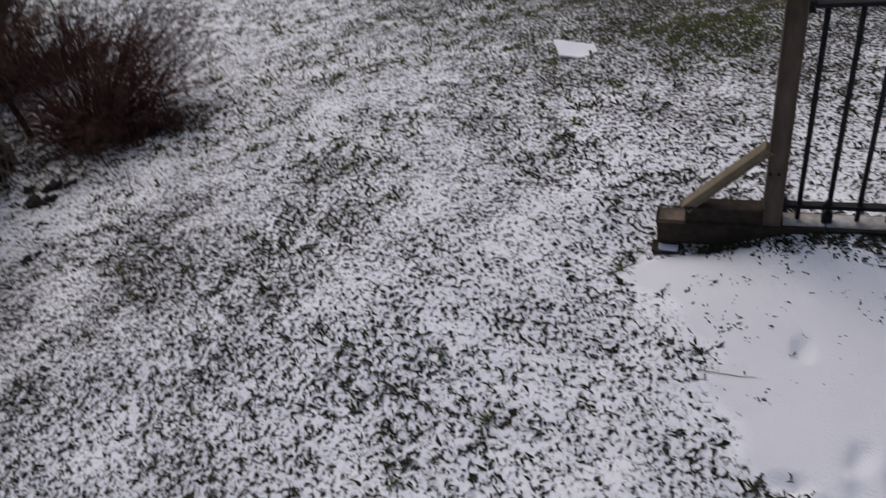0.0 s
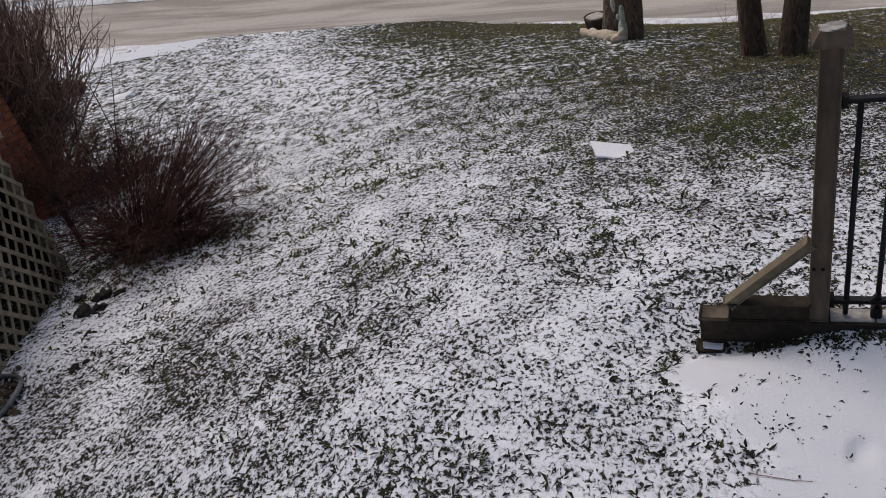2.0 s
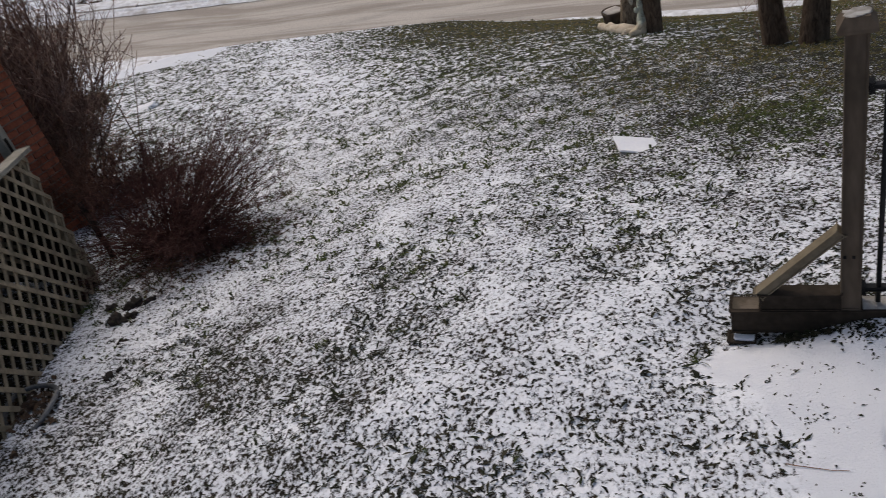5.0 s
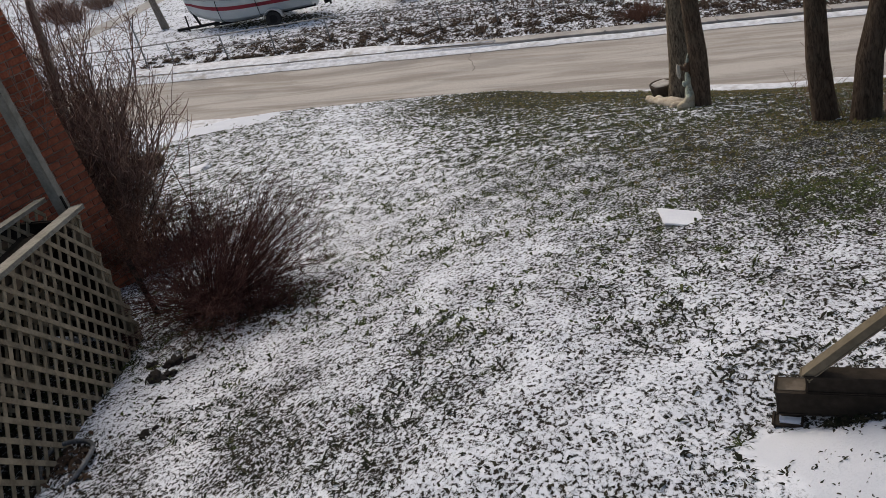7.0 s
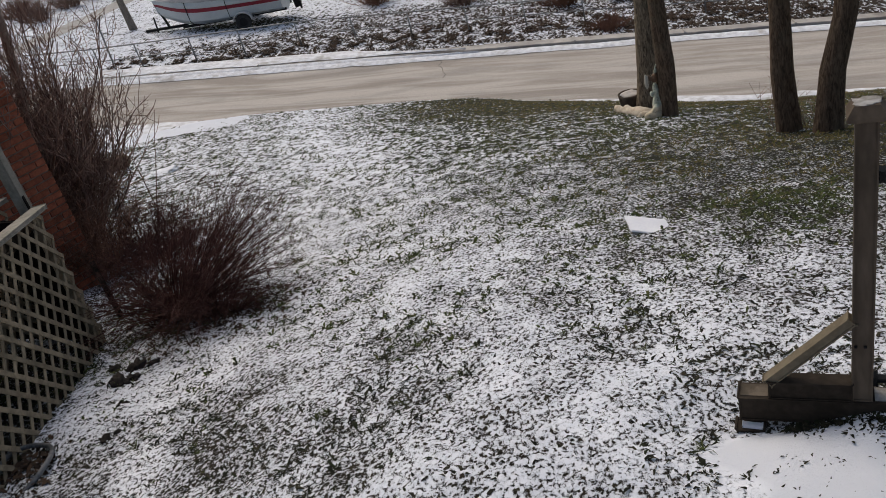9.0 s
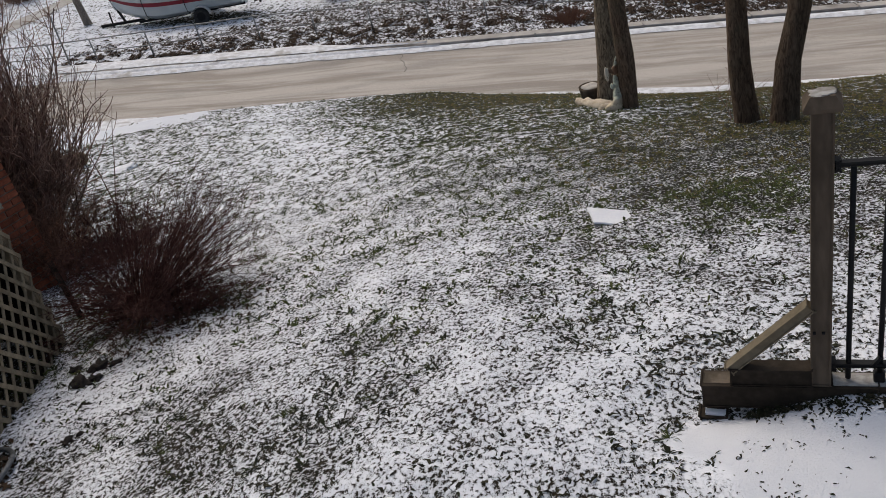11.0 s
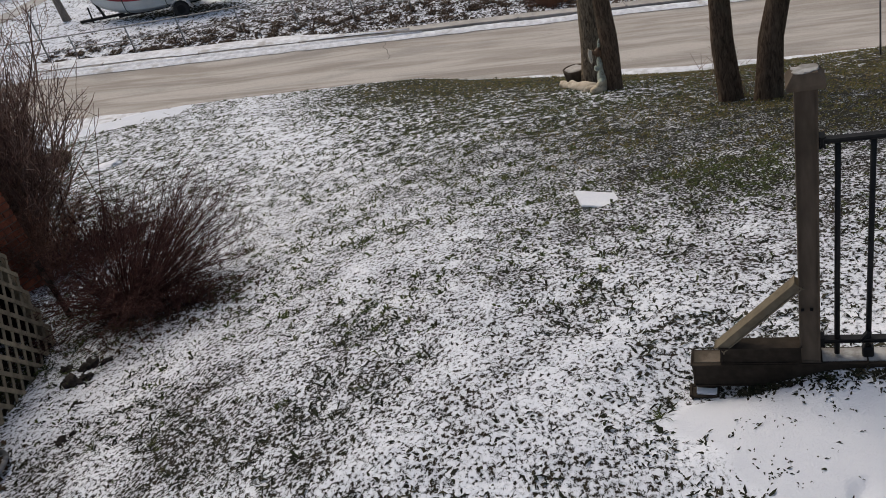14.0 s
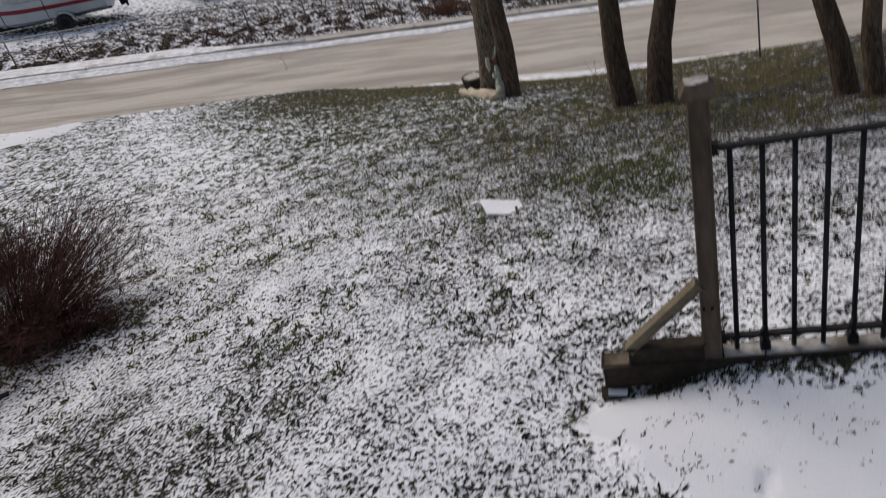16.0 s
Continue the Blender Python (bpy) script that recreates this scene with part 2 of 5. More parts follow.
M_STEEL = mottled("pale_steel", (0.55, 0.55, 0.56), (0.68, 0.68, 0.68), 6.0, 0.35, None, 0.3, 0.1)
M_CAP = mottled("grey_cap_wood", (0.075, 0.058, 0.042), (0.15, 0.122, 0.095), 14.0, 0.85, (0.07, 0.058, 0.045), 0, 0.5, 40.0, spec=0.1)
M_LANE = mottled("slushy_lane", (0.33, 0.305, 0.285), (0.46, 0.435, 0.415), 1.6, 0.85, (0.62, 0.61, 0.61), 0, 0.4, 20.0)
M_DUST = mottled("snow_dusted_wood", (0.20, 0.18, 0.16), (0.44, 0.43, 0.42), 7.0, 0.85, (0.13, 0.11, 0.09), 0, 0.5, 40.0)
M_TAR = mottled("crack_filler", (0.12, 0.105, 0.09), (0.17, 0.15, 0.13), 9.0, 0.8)
M_STONE = mottled("pale_stone", (0.42, 0.34, 0.25), (0.62, 0.54, 0.43), 6.0, 0.9, (0.30, 0.23, 0.17))
M_ROBE = painted_stone("painted_cast_stone")
M_SOIL = mottled("wet_soil", (0.012, 0.009, 0.008), (0.028, 0.021, 0.017), 14.0, 0.9)
M_HOSE = mottled("grey_hose", (0.05, 0.052, 0.055), (0.16, 0.16, 0.165), 9.0, 0.6)
M_NEEDLE = island_mix("pine_needles", [(0.015, 0.05, 0.03), (0.03, 0.08, 0.045), (0.05, 0.10, 0.06)])
M_BOX = mottled("white_boards", (0.60, 0.60, 0.58), (0.72, 0.72, 0.70), 3.0, 0.6)


# ---- mesh helpers ----
def mesh_of(name, verts, faces, smooth=False):
    me = bpy.data.meshes.new(name)
    me.from_pydata([tuple(v) for v in verts], [], faces)
    me.validate()
    if smooth:
        me.polygons.foreach_set("use_smooth", [True] * len(me.polygons))
    me.update()
    return me


def part(name, me, material, parent=None, label="", at=None, kind=""):
    """Links a mesh (or a bmesh) as ONE object, under a thing or a part where one is given."""
    if isinstance(me, bmesh.types.BMesh):
        bm, me = me, bpy.data.meshes.new(name)
        bm.to_mesh(me)
        bm.free()
    if material and not me.materials:
        me.materials.append(material)
    ob = new(name, me)
    if parent:
        ob.parent = parent
    if at is not None:
        ob.matrix_basis = at
    if label or kind:
        tagged(ob, label, kind=kind)
    return ob


def thing(name, m, label, category, group="", kind=""):
    ob = new(name)
    ob.empty_display_size = 0.1
    ob.matrix_basis = m
    return tagged(ob, label, category, group, kind)


def block(sx, sy, sz, bevel=0.006, jitter=0.0, seg=1):
    """A bevelled block with its base centre at the origin."""
    bm = bmesh.new()
    bmesh.ops.create_cube(bm, size=1.0)
    for v in bm.verts:
        v.co = Vector((v.co.x * sx, v.co.y * sy, (v.co.z + 0.5) * sz)) + Vector([random.uniform(-jitter, jitter) for _ in range(3)])
    if bevel:
        bmesh.ops.bevel(bm, geom=bm.edges[:], offset=bevel, segments=seg, affect="EDGES")
    return bm


def tubes(lines, sides=5, cap=True):
    """Verts and faces of tapered tubes; each line is a list of (point, radius)."""
    verts, faces = [], []
    for line in lines:
        start, pts = len(verts), [Vector(p) for p, _ in line]
        for i, (p, r) in enumerate(line):
            way = (pts[min(i + 1, len(pts) - 1)] - pts[max(i - 1, 0)]).normalized()
            side = way.cross(Vector((0.31, 0.11, 0.94)) if abs(way.z) < 0.9 else Vector((1, 0.2, 0))).normalized()
            other = way.cross(side)
            for j in range(sides):
                a = 2 * math.pi * j / sides
                verts.append(pts[i] + side * (r * math.cos(a)) + other * (r * math.sin(a)))
        for i in range(len(line) - 1):
            for j in range(sides):
                a, b = start + i * sides + j, start + i * sides + (j + 1) % sides
                faces.append((a, b, b + sides, a + sides))
        if cap:
            faces.append(tuple(start + j for j in reversed(range(sides))))
            faces.append(tuple(start + (len(line) - 1) * sides + j for j in range(sides)))
    return verts, faces


def pipe(points, r, sides=8):
    return mesh_of("pipe", *tubes([[(p, r) for p in points]], sides), smooth=True)


def lump(rx, ry, rz, rough=0.25, level=2, seed=0.0, flat=None):
    """A stone, clod or mound with an uneven outline."""
    bm = bmesh.new()
    bmesh.ops.create_icosphere(bm, subdivisions=level, radius=1.0)
    for v in bm.verts:
        n = noise.noise(v.co * 1.7 + Vector((seed, seed * 2, 3))) + 0.4 * noise.noise(v.co * 4.1 + Vector((seed, 1, 5)))
        s = 1 + rough * n
        v.co = Vector((v.co.x * rx * s, v.co.y * ry * s, v.co.z * rz * s))
        if flat is not None and v.co.z < flat:
            v.co.z = flat
    for f in bm.faces:
        f.smooth = True
    return bm


# ---- the lie of the land ----
ROAD_YAW, ROAD_DIP, EYE_OVER_ROAD = radians(1), radians(-8.5), 7.4
_h = Vector((math.cos(ROAD_YAW), math.sin(ROAD_YAW), 0))
_c = Vector((-_h.y, _h.x, 0))
_n = (_h * math.cos(ROAD_DIP) + Vector((0, 0, math.sin(ROAD_DIP)))).cross(_c).normalized()
_o = Vector((0, 0, 2.7)) - EYE_OVER_ROAD * _n
EDGE_X = [-60, -20, -12.1, -10.8, -9.5, -8.0, -4.4, -2.6, -1.2, 0.8, 3.4, 6.1, 9.0, 14, 60]
EDGE_Y = [18, 18.4, 19.0, 19.5, 20.2, 20.4, 20.5, 20.45, 19.95, 19.5, 18.85, 18.9, 18.5, 18.6, 18.8]


def sst(a):
    a = np.clip(a, 0, 1)
    return a * a * (3 - 2 * a)


def lawn_edge(x):
    return np.interp(x, EDGE_X, EDGE_Y)


def road_z(x, y):
    """The street falls steadily to the east; far off the land levels out."""
    xs = np.where(np.abs(x) < 30, x, np.sign(x) * (30 + 40 * np.tanh((np.abs(x) - 30) / 40)))
    ys = np.where(np.abs(y) < 60, y, np.sign(y) * 60)
    return _o.z - (_n.x * (xs - _o.x) + _n.y * (ys - _o.y)) / _n.z


def land(x, y):
    """The height of the ground: a lawn that falls from the house to the street, then the street's own slope."""
    x, y = np.asarray(x, float), np.asarray(y, float)
    e = lawn_edge(x)
    u = np.clip((y - 2.8) / (e - 2.8), 0, 1) ** 1.2
    lawn = u * (road_z(x, e) + 0.10) + (1 - u) * (-0.3 * sst((-x - 0.5) / 3.0))
    # a hollow under the sill's free end, a low bank of soil against its other end
    lawn = lawn - 0.085 * np.exp(-(((x - 0.44) / 0.30) ** 2) - ((y - 3.0) / 0.28) ** 2)
    lawn = lawn + 0.055 * sst((x - 0.70) / 0.45) * np.exp(-(((y - 2.86 + 0.296 * (x - 0.915)) / 0.22) ** 2))
    return np.where(y < e, lawn, road_z(x, y) + 0.10 * (1 - sst((y - e) / 0.3)))


def gz(x, y):
    return float(land(x, y))


def stand(x, y, rz=0.0, sink=0.0):
    return pose(x, y, gz(x, y) - sink, 0, 0, rz)


KERB_Y = 24.62


def snow_cover(x, y):
    """How much of the ground the snow hides: bare on the bank by the trees, deep on the patio and along the path."""
    x, y = np.asarray(x, float), np.asarray(y, float)
    c = np.full(np.broadcast(x, y).shape, 0.565)
    c = c + 0.10 * np.exp(-(((x + 1.6 + 0.32 * (y - 5)) / 1.5) ** 2)) * sst((y - 3.5) / 3)
    c = c - 0.15 * sst((y - 3.6) / 6.0) * sst((x + 3.4 + 0.18 * (y - 8)) / 4.2)
    c = c - 0.19 * sst((y - 13.5) / 4.5) * sst((x + 6.5) / 4.0)
    c = c + 0.06 * sst((x - 1.5) / 2.0) * sst((y - 6.0) / 3.0)
    c = c - 0.10 * sst((x + 0.8) / 2.0) * sst((y - 3.3) / 2.4) * (1 - sst((y - 9) / 4))
    c = c - 0.13 * sst((x - 1.3) / 1.5) * sst((y - 4.5) / 3.0)
    c = c + 0.07 * np.exp(-(((x - 1.2) / 2.0) ** 2) - ((y - 10.8) / 2.0) ** 2)
    c = c + 0.035 * (1 - sst((y - 4.0) / 2.5)) + 0.05 * (1 - sst((y - 2.0) / 1.4))
    c = c + 0.16 * np.exp(-(((x + 3.55) / 0.38) ** 2) - ((y - 4.7) / 0.75) ** 2)
    c = c - 0.075 * sst((-x - 0.4) / 1.6) * sst((5.2 - y) / 1.5)
    yard = sst((x - (0.30 + 0.24 * np.clip(2.8 - y, 0, 3)) + 0.27 + 0.05 * np.sin(7 * y + 1) + 0.035 * np.sin(19 * y)) / 0.60) * sst((2.98 - 0.27 * (x - 0.6) - y) / 0.16)
    c = np.maximum(c, yard * 1.6)
    bank = np.interp(x, [-30, -14, -12, -10, -9, -8, -6.7, -5], [15.5, 16.2, 16.8, 17.7, 18.2, 18.8, 19.3, 20.8])
    c = np.maximum(c, 1.2 * sst((y - bank) / 0.3) * (x < -8.2))
    c = np.where((x < -4.36 + 0.2 * (5.83 - y)) & (x > -8.0) & (y > 2.3) & (y < 5.9), 0.27, c)
    return np.where(y > lawn_edge(x), 0.75, c)


def noise_grid(x, y, scale, seed):
    return np.array([noise.noise(Vector((a * scale, b * scale, seed))) for a, b in zip(x.ravel(), y.ravel())]).reshape(x.shape)


def build_ground():
    def steps(*runs):
        return np.unique(np.round(np.concatenate([np.arange(a, b, s) for a, b, s in runs]), 4))
    xs = steps((-400, -60, 40), (-60, -20, 4), (-20, -9, 0.3), (-9, -5, 0.12), (-5, 0.6, 0.05), (0.6, 1.5, 0.02), (1.5, 3.2, 0.05), (3.2, 8, 0.15), (8, 20, 0.6), (20, 60, 5), (60, 401, 40))
    ys = steps((-200, -8, 16), (-8, 0, 0.5), (0, 1.2, 0.1), (1.2, 2.3, 0.02), (2.3, 6.5, 0.045), (6.5, 12, 0.1), (12, 22, 0.14), (22, 40, 0.3), (40, 80, 4), (80, 401, 40))
    gx, gy = np.meshgrid(xs, ys)
    z = land(gx, gy)
    near = (np.abs(gx) < 16) & (gy > -1) & (gy < 40)
    bumps = np.zeros_like(z)
    bumps[near] = 0.030 * noise_grid(gx[near], gy[near], 1.1, 2.0) + 0.012 * noise_grid(gx[near], gy[near], 5.0, 7.0) + 0.009 * noise_grid(gx[near], gy[near], 14.0, 9.0)
    cover = snow_cover(gx, gy)
    flat = np.clip((cover - 0.9) / 0.4, 0, 1)
    z = z + bumps * np.where(gy > lawn_edge(gx), 0.4, 1 - 0.75 * flat)
    on_road = (gy > lawn_edge(gx) + 0.2) & (gy < KERB_Y + 0.1)
    z = np.where(on_road, z - 0.10, z)
    litter = 0.25 * sst((gy - 14) / 5) * sst((gx + 1) / 3) + 0.35 * sst((gx - 2.2) / 2) * sst((gy - 5) / 4)
    litter = litter + 0.4 * (1 - sst((gy - 4.5) / 3.0))
    litter = np.where(gy > KERB_Y, 0.9, litter)
    far = gy > KERB_Y
    bed = sst((gx + 13.2) / 2.0) * (1 - sst((gy - 27.5 - 0.55 * np.clip(gx + 11, 0, 5)) / 1.4))
    cover = np.where(far, 0.68 - 0.20 * bed - 0.10 * sst((gx - 2) / 3), cover)
    # bare ground below the boat, its shadow painted in with the thinner snow
    cover = cover - 0.4 * np.exp(-(((gx + 11.0) / 2.6) ** 2) - ((gy - 30.3) / 0.6) ** 2)
    litter = np.where(far, np.clip(0.35 + 0.6 * bed, 0, 1), litter)
    # footprints pressed into the snow of the patio
    for fx, fy, a in ((0.90, 1.71, 0.9), (0.64, 1.64, -0.3), (0.86, 1.56, 1.9), (0.99, 1.58, 1.8), (0.70, 1.53, 0.2), (0.61, 1.55, 0.3), (0.86, 2.21, 1.2)):
        dx, dy = gx - fx, gy - fy
        u, v = dx * math.cos(a) + dy * math.sin(a), -dx * math.sin(a) + dy * math.cos(a)
        z = z - 0.026 * np.exp(-((u / 0.062) ** 4) - ((v / 0.036) ** 4))
    n, m = gx.shape
    idx = np.arange(n * m).reshape(n, m)
    quads = np.stack([idx[:-1, :-1], idx[:-1, 1:], idx[1:, 1:], idx[1:, :-1]], -1).reshape(-1, 4)
    me = bpy.data.meshes.new("ground")
    me.from_pydata(np.stack([gx, gy, z], -1).reshape(-1, 3).tolist(), [], quads.tolist())
    me.polygons.foreach_set("use_smooth", [True] * len(me.polygons))
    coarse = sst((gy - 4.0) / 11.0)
    for name, values in (("cover", cover), ("litter", litter), ("coarse", coarse)):
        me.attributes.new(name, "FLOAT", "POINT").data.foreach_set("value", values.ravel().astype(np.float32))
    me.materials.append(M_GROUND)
    tagged(new("ground", me), "sloping lawn thinly covered with fresh snow, grass showing through", "ground", kind="structure")


build_ground()


def strip(name, x0, x1, ya, yb, lift, material, label, category, step=0.4, wob=0.0, seed=0.0, crown=0.0, rows=6):
    """A band along the street between two lines, lying on its slope."""
    xs = np.arange(x0, x1 + 0.01, step)
    verts, faces = [], []
    for i, x in enumerate(xs):
        w0 = wob * noise.noise(Vector((x * 0.7, seed, 1))) + wob * 0.5 * noise.noise(Vector((x * 2.3, seed, 4)))
        w1 = wob * noise.noise(Vector((x * 0.7, seed, 8))) + wob * 0.5 * noise.noise(Vector((x * 2.3, seed, 12)))
        a, b = (ya(x) if callable(ya) else ya) + w0, (yb(x) if callable(yb) else yb) + w1
        for j in range(rows + 1):
            f = j / rows
            y = a + (b - a) * f
            verts.append((x, y, float(road_z(x, y)) + lift + crown * 4 * f * (1 - f)))
    for i in range(len(xs) - 1):
        for j in range(rows):
            k = i * (rows + 1) + j
            faces.append((k, k + rows + 1, k + rows + 2, k + 1))
    me = mesh_of(name, verts, faces, smooth=True)
    me.materials.append(material)
    return tagged(new(name, me), label, category, kind="structure")


strip("road", -80, 80, 18.6, KERB_Y, 0.0, M_ROAD, "wet salted asphalt street with slush streaks", "road", step=1.0)
strip("snow_verge", -40, 30, lambda x: float(np.interp(x, [-40, -13, -9.6, -8.4, 0, 40], [17.6, 18.3, 19.4, 20.2, 19.2, 18.9])), lambda x: float(np.interp(x, [-40, -12, -9, -7, -2, 0, 4, 9, 40], [20.2, 20.45, 20.5, 20.36, 20.25, 20.05, 19.55, 19.35, 19.3])), 0.012, M_SLUSH, "strip of trodden snow along the lawn's edge", "snow", 0.15, 0.10, 3.0, 0.03)
strip("snow_verge", -40, 30, 24.10, KERB_Y, 0.015, M_SLUSH, "ploughed snow lying along the kerb", "snow", 0.12, 0.10, 6.0, 0.05)
strip("snow_verge", -40, -2.6, KERB_Y - 0.24, lambda x: KERB_Y + 0.06 - 0.28 * float(sst((x + 6) / 3.4)), 0.05, M_SLUSH, "snow banked against the kerb wall", "snow", 0.10, 0.05, 11.0, 0.06)

# ---- the wooden post with its metal railing ----
def bar_between(a, b, w, h, bevel=0.006):
    """A timber of section w x h between two points; its height stays upright."""
    a, b = Vector(a), Vector(b)
    way = (b - a).normalized()
    side = way.cross(Vector((0, 0, 1)))
    side = side.normalized() if side.length > 1e-4 else Vector((1, 0, 0))
    top = side.cross(way)
    bm = bmesh.new()
    bmesh.ops.create_cube(bm, size=1.0)
    for v in bm.verts:
        v.co = (a + b) / 2 + way * (v.co.x * (b - a).length) + side * (v.co.y * w) + top * (v.co.z * h)
    if bevel:
        bmesh.ops.bevel(bm, geom=bm.edges[:], offset=bevel, segments=2, affect="EDGES")
    return bm


def build_railing():
    rail = thing("railing", pose(0.915, 2.905, 0.0, 0, 0, -16.5), "weathered timber post and sill with black metal picket railing", "railing")
    # local x runs along the railing, the post stands at 0
    part("sill_beam", bar_between((-0.478, -0.002, 0.011), (0.225, -0.002, 0.011), 0.096, 0.122, 0.006), M_WOOD_WET, rail, "dark wet timber sill")
    part("sill_beam", bar_between((0.229, -0.002, 0.010), (3.2, -0.002, 0.010), 0.096, 0.120, 0.006), M_WOOD_WET, rail, "dark wet timber sill")
    part("upper_beam", bar_between((-0.352, -0.016, 0.117), (-0.026, -0.016, 0.117), 0.060, 0.088, 0.006), M_WOOD_WET, rail)
    part("support_block", bar_between((-0.497, -0.040, -0.108), (-0.386, -0.040, -0.116), 0.060, 0.036, 0.009), M_WOOD_WET, rail, "dark block under the beam's end")
    part("block_snow", bar_between((-0.470, -0.046, -0.087), (-0.390, -0.046, -0.093), 0.026, 0.010, 0.004), M_SNOW, rail, "dab of snow on the block")
    part("snow_cap", bar_between((0.058, 0.002, 0.0735), (0.223, 0.002, 0.0735), 0.078, 0.005, 0.002), M_DUST, rail, "thin patchy snow on the sill")
    part("snow_cap", bar_between((0.232, 0.002, 0.0725), (3.15, 0.002, 0.0725), 0.078, 0.005, 0.002), M_DUST, rail, "thin patchy snow on the sill")
    part("snow_cap", bar_between((-0.468, 0.002, 0.0725), (-0.360, 0.002, 0.0725), 0.074, 0.004, 0.002), M_CAP, rail, "pale worn end of the sill")
    post = part("post", bar_between((0.008, 0, 0.072), (0.046, 0, 1.345), 0.078, 0.078, 0.007), M_WOOD, rail)
    bm = bmesh.new()
    for z0, z1, s0, s1 in ((1.330, 1.345, 0.124, 0.132), (1.345, 1.384, 0.132, 0.082)):
        r = bmesh.ops.create_cube(bm, size=1.0)
        for v in r["verts"]:
            s = s0 if v.co.z < 0 else s1
            v.co = Vector((v.co.x * s + 0.045, v.co.y * s, z0 if v.co.z < 0 else z1))
    cap = part("post_cap", bm, M_WOOD, rail, "bevelled wooden post cap dusted with snow")
    part("snow_cap", lump(0.044, 0.043, 0.003, 0.5, 3, 4.0, 0.0), M_DUST, cap, at=pose(0.045, 0.002, 1.384))
    part("brace", bar_between((-0.352, -0.020, 0.148), (-0.020, -0.020, 0.477), 0.046, 0.042, 0.005), M_WOOD_FRESH, rail, "diagonal treated-wood brace")
    for sx in (-0.010, 0.024):
        part("screw", bar_between((sx, -0.047, 0.355), (sx, -0.042, 0.355), 0.008, 0.008, 0.002), M_METAL, post)
    part("top_rail", bar_between((0.080, 0, 1.098), (3.2, 0, 1.098), 0.022, 0.018, 0.003), M_METAL, rail)
    part("bottom_rail", bar_between((0.046, 0, 0.160), (3.2, 0, 0.160), 0.024, 0.020, 0.004), M_METAL, rail)
    for z, bx in ((1.098, 0.037), (0.160, 0.003)):
        part("bracket", bar_between((0.047 + bx, 0, z), (0.062 + bx, 0, z), 0.040, 0.042, 0.004), M_METAL, rail)
    me = mesh_of("picket", *tubes([[((0, 0, 0.086), 0.0112), ((0.030, 0, 1.09), 0.0112)]], 8), smooth=True)
    for i in range(26):
        part("picket", me, M_METAL, rail, at=pose(0.114 + 0.1175 * i, 0, 0))
    for i in (1, 4, 12, 20):
        x = 0.114 + 0.1175 * i
        part("rail_foot", block(0.044, 0.040, 0.050, 0.006), M_METAL, rail, at=pose(x, 0, 0.072))
        part("strut", bar_between((x - 0.026, -0.01, 0.160), (x + 0.004, -0.01, 0.205), 0.014, 0.014, 0.003), M_METAL, rail)


build_railing()


# ---- the snow-covered slab on the lawn ----
def build_slab():
    slab = thing("paving_slab", pose(0.330, 5.755, -0.600, 1.5, 11, -14), "flat paving slab under a smooth layer of snow on the lawn", "slab")
    bm = block(0.30, 0.198, 0.032, 0.008)
    for v in bm.verts:
        v.co.x -= 0.40 * v.co.y
    part("stone", bm, M_CONC, slab)
    bm = bmesh.new()
    n, ring = 40, []
    for i in range(n):
        a = 2 * math.pi * i / n
        c, t = math.cos(a), math.sin(a)
        r = 1 / max(abs(c), abs(t)) * (1 + 0.05 * noise.noise(Vector((c * 3, t * 3, 2))) + (0.10 * noise.noise(Vector((t * 9, 1, 4))) if c > 0.6 else 0))
        ring.append((c * r * 0.158 - 0.40 * t * r * 0.104, t * r * 0.104))
    rings = [[bm.verts.new((x * k, y * k, z)) for x, y in ring] for k, z in ((0.99, 0.033), (1.0, 0.040), (0.94, 0.048))]
    for lo, hi in zip(rings, rings[1:]):
        for i in range(n):
            bm.faces.new((lo[i], lo[(i + 1) % n], hi[(i + 1) % n], hi[i]))
    bm.faces.new(rings[-1])
    part("snow_layer", bm, M_SNOW, slab)


build_slab()


# ---- porch side: lattice, cap boards, steps' post ----
def clip_line(p, d, w, h, cut):
    """The stretch of the line p + s d inside the rectangle 0..w, 0..h whose lower edge rises by cut per metre."""
    lo, hi = -1e9, 1e9
    for (nx, ny, c) in ((1, 0, 0), (-1, 0, -w), (cut, -1, -h), (-cut, 1, 0)):
        k, v = nx * d[0] + ny * d[1], nx * p[0] + ny * p[1] - c
        if abs(k) < 1e-9:
            if v < 0:
                return None
            continue
        s = -v / k
        if k > 0:
            lo = max(lo, s)
        else:
            hi = min(hi, s)
    return (lo, hi) if hi - lo > 0.02 else None


def lattice_panel(parent, length, height, tilt=0.0, pitch=0.128, slat=0.037, thick=0.007):
    """Diagonal slats in two layers, each slat its own part; x along the panel, z up from its foot."""
    r2 = math.sqrt(0.5)
    for layer, d in ((0, (r2, r2)), (1, (r2, -r2))):
        n = (-d[1], d[0])
        span = int((length + height) / pitch) + 2
        for i in range(-span, span):
            p = (n[0] * i * pitch, n[1] * i * pitch)
            got = clip_line(p, d, length, height, tilt)
            if not got:
                continue
            a = (p[0] + d[0] * got[0], p[1] + d[1] * got[0])
            b = (p[0] + d[0] * got[1], p[1] + d[1] * got[1])
            y = -thick * layer
            bm = bar_between((a[0], y, a[1]), (b[0], y, b[1]), thick, slat, 0)
            part("slat", bm, M_LATTICE, parent)


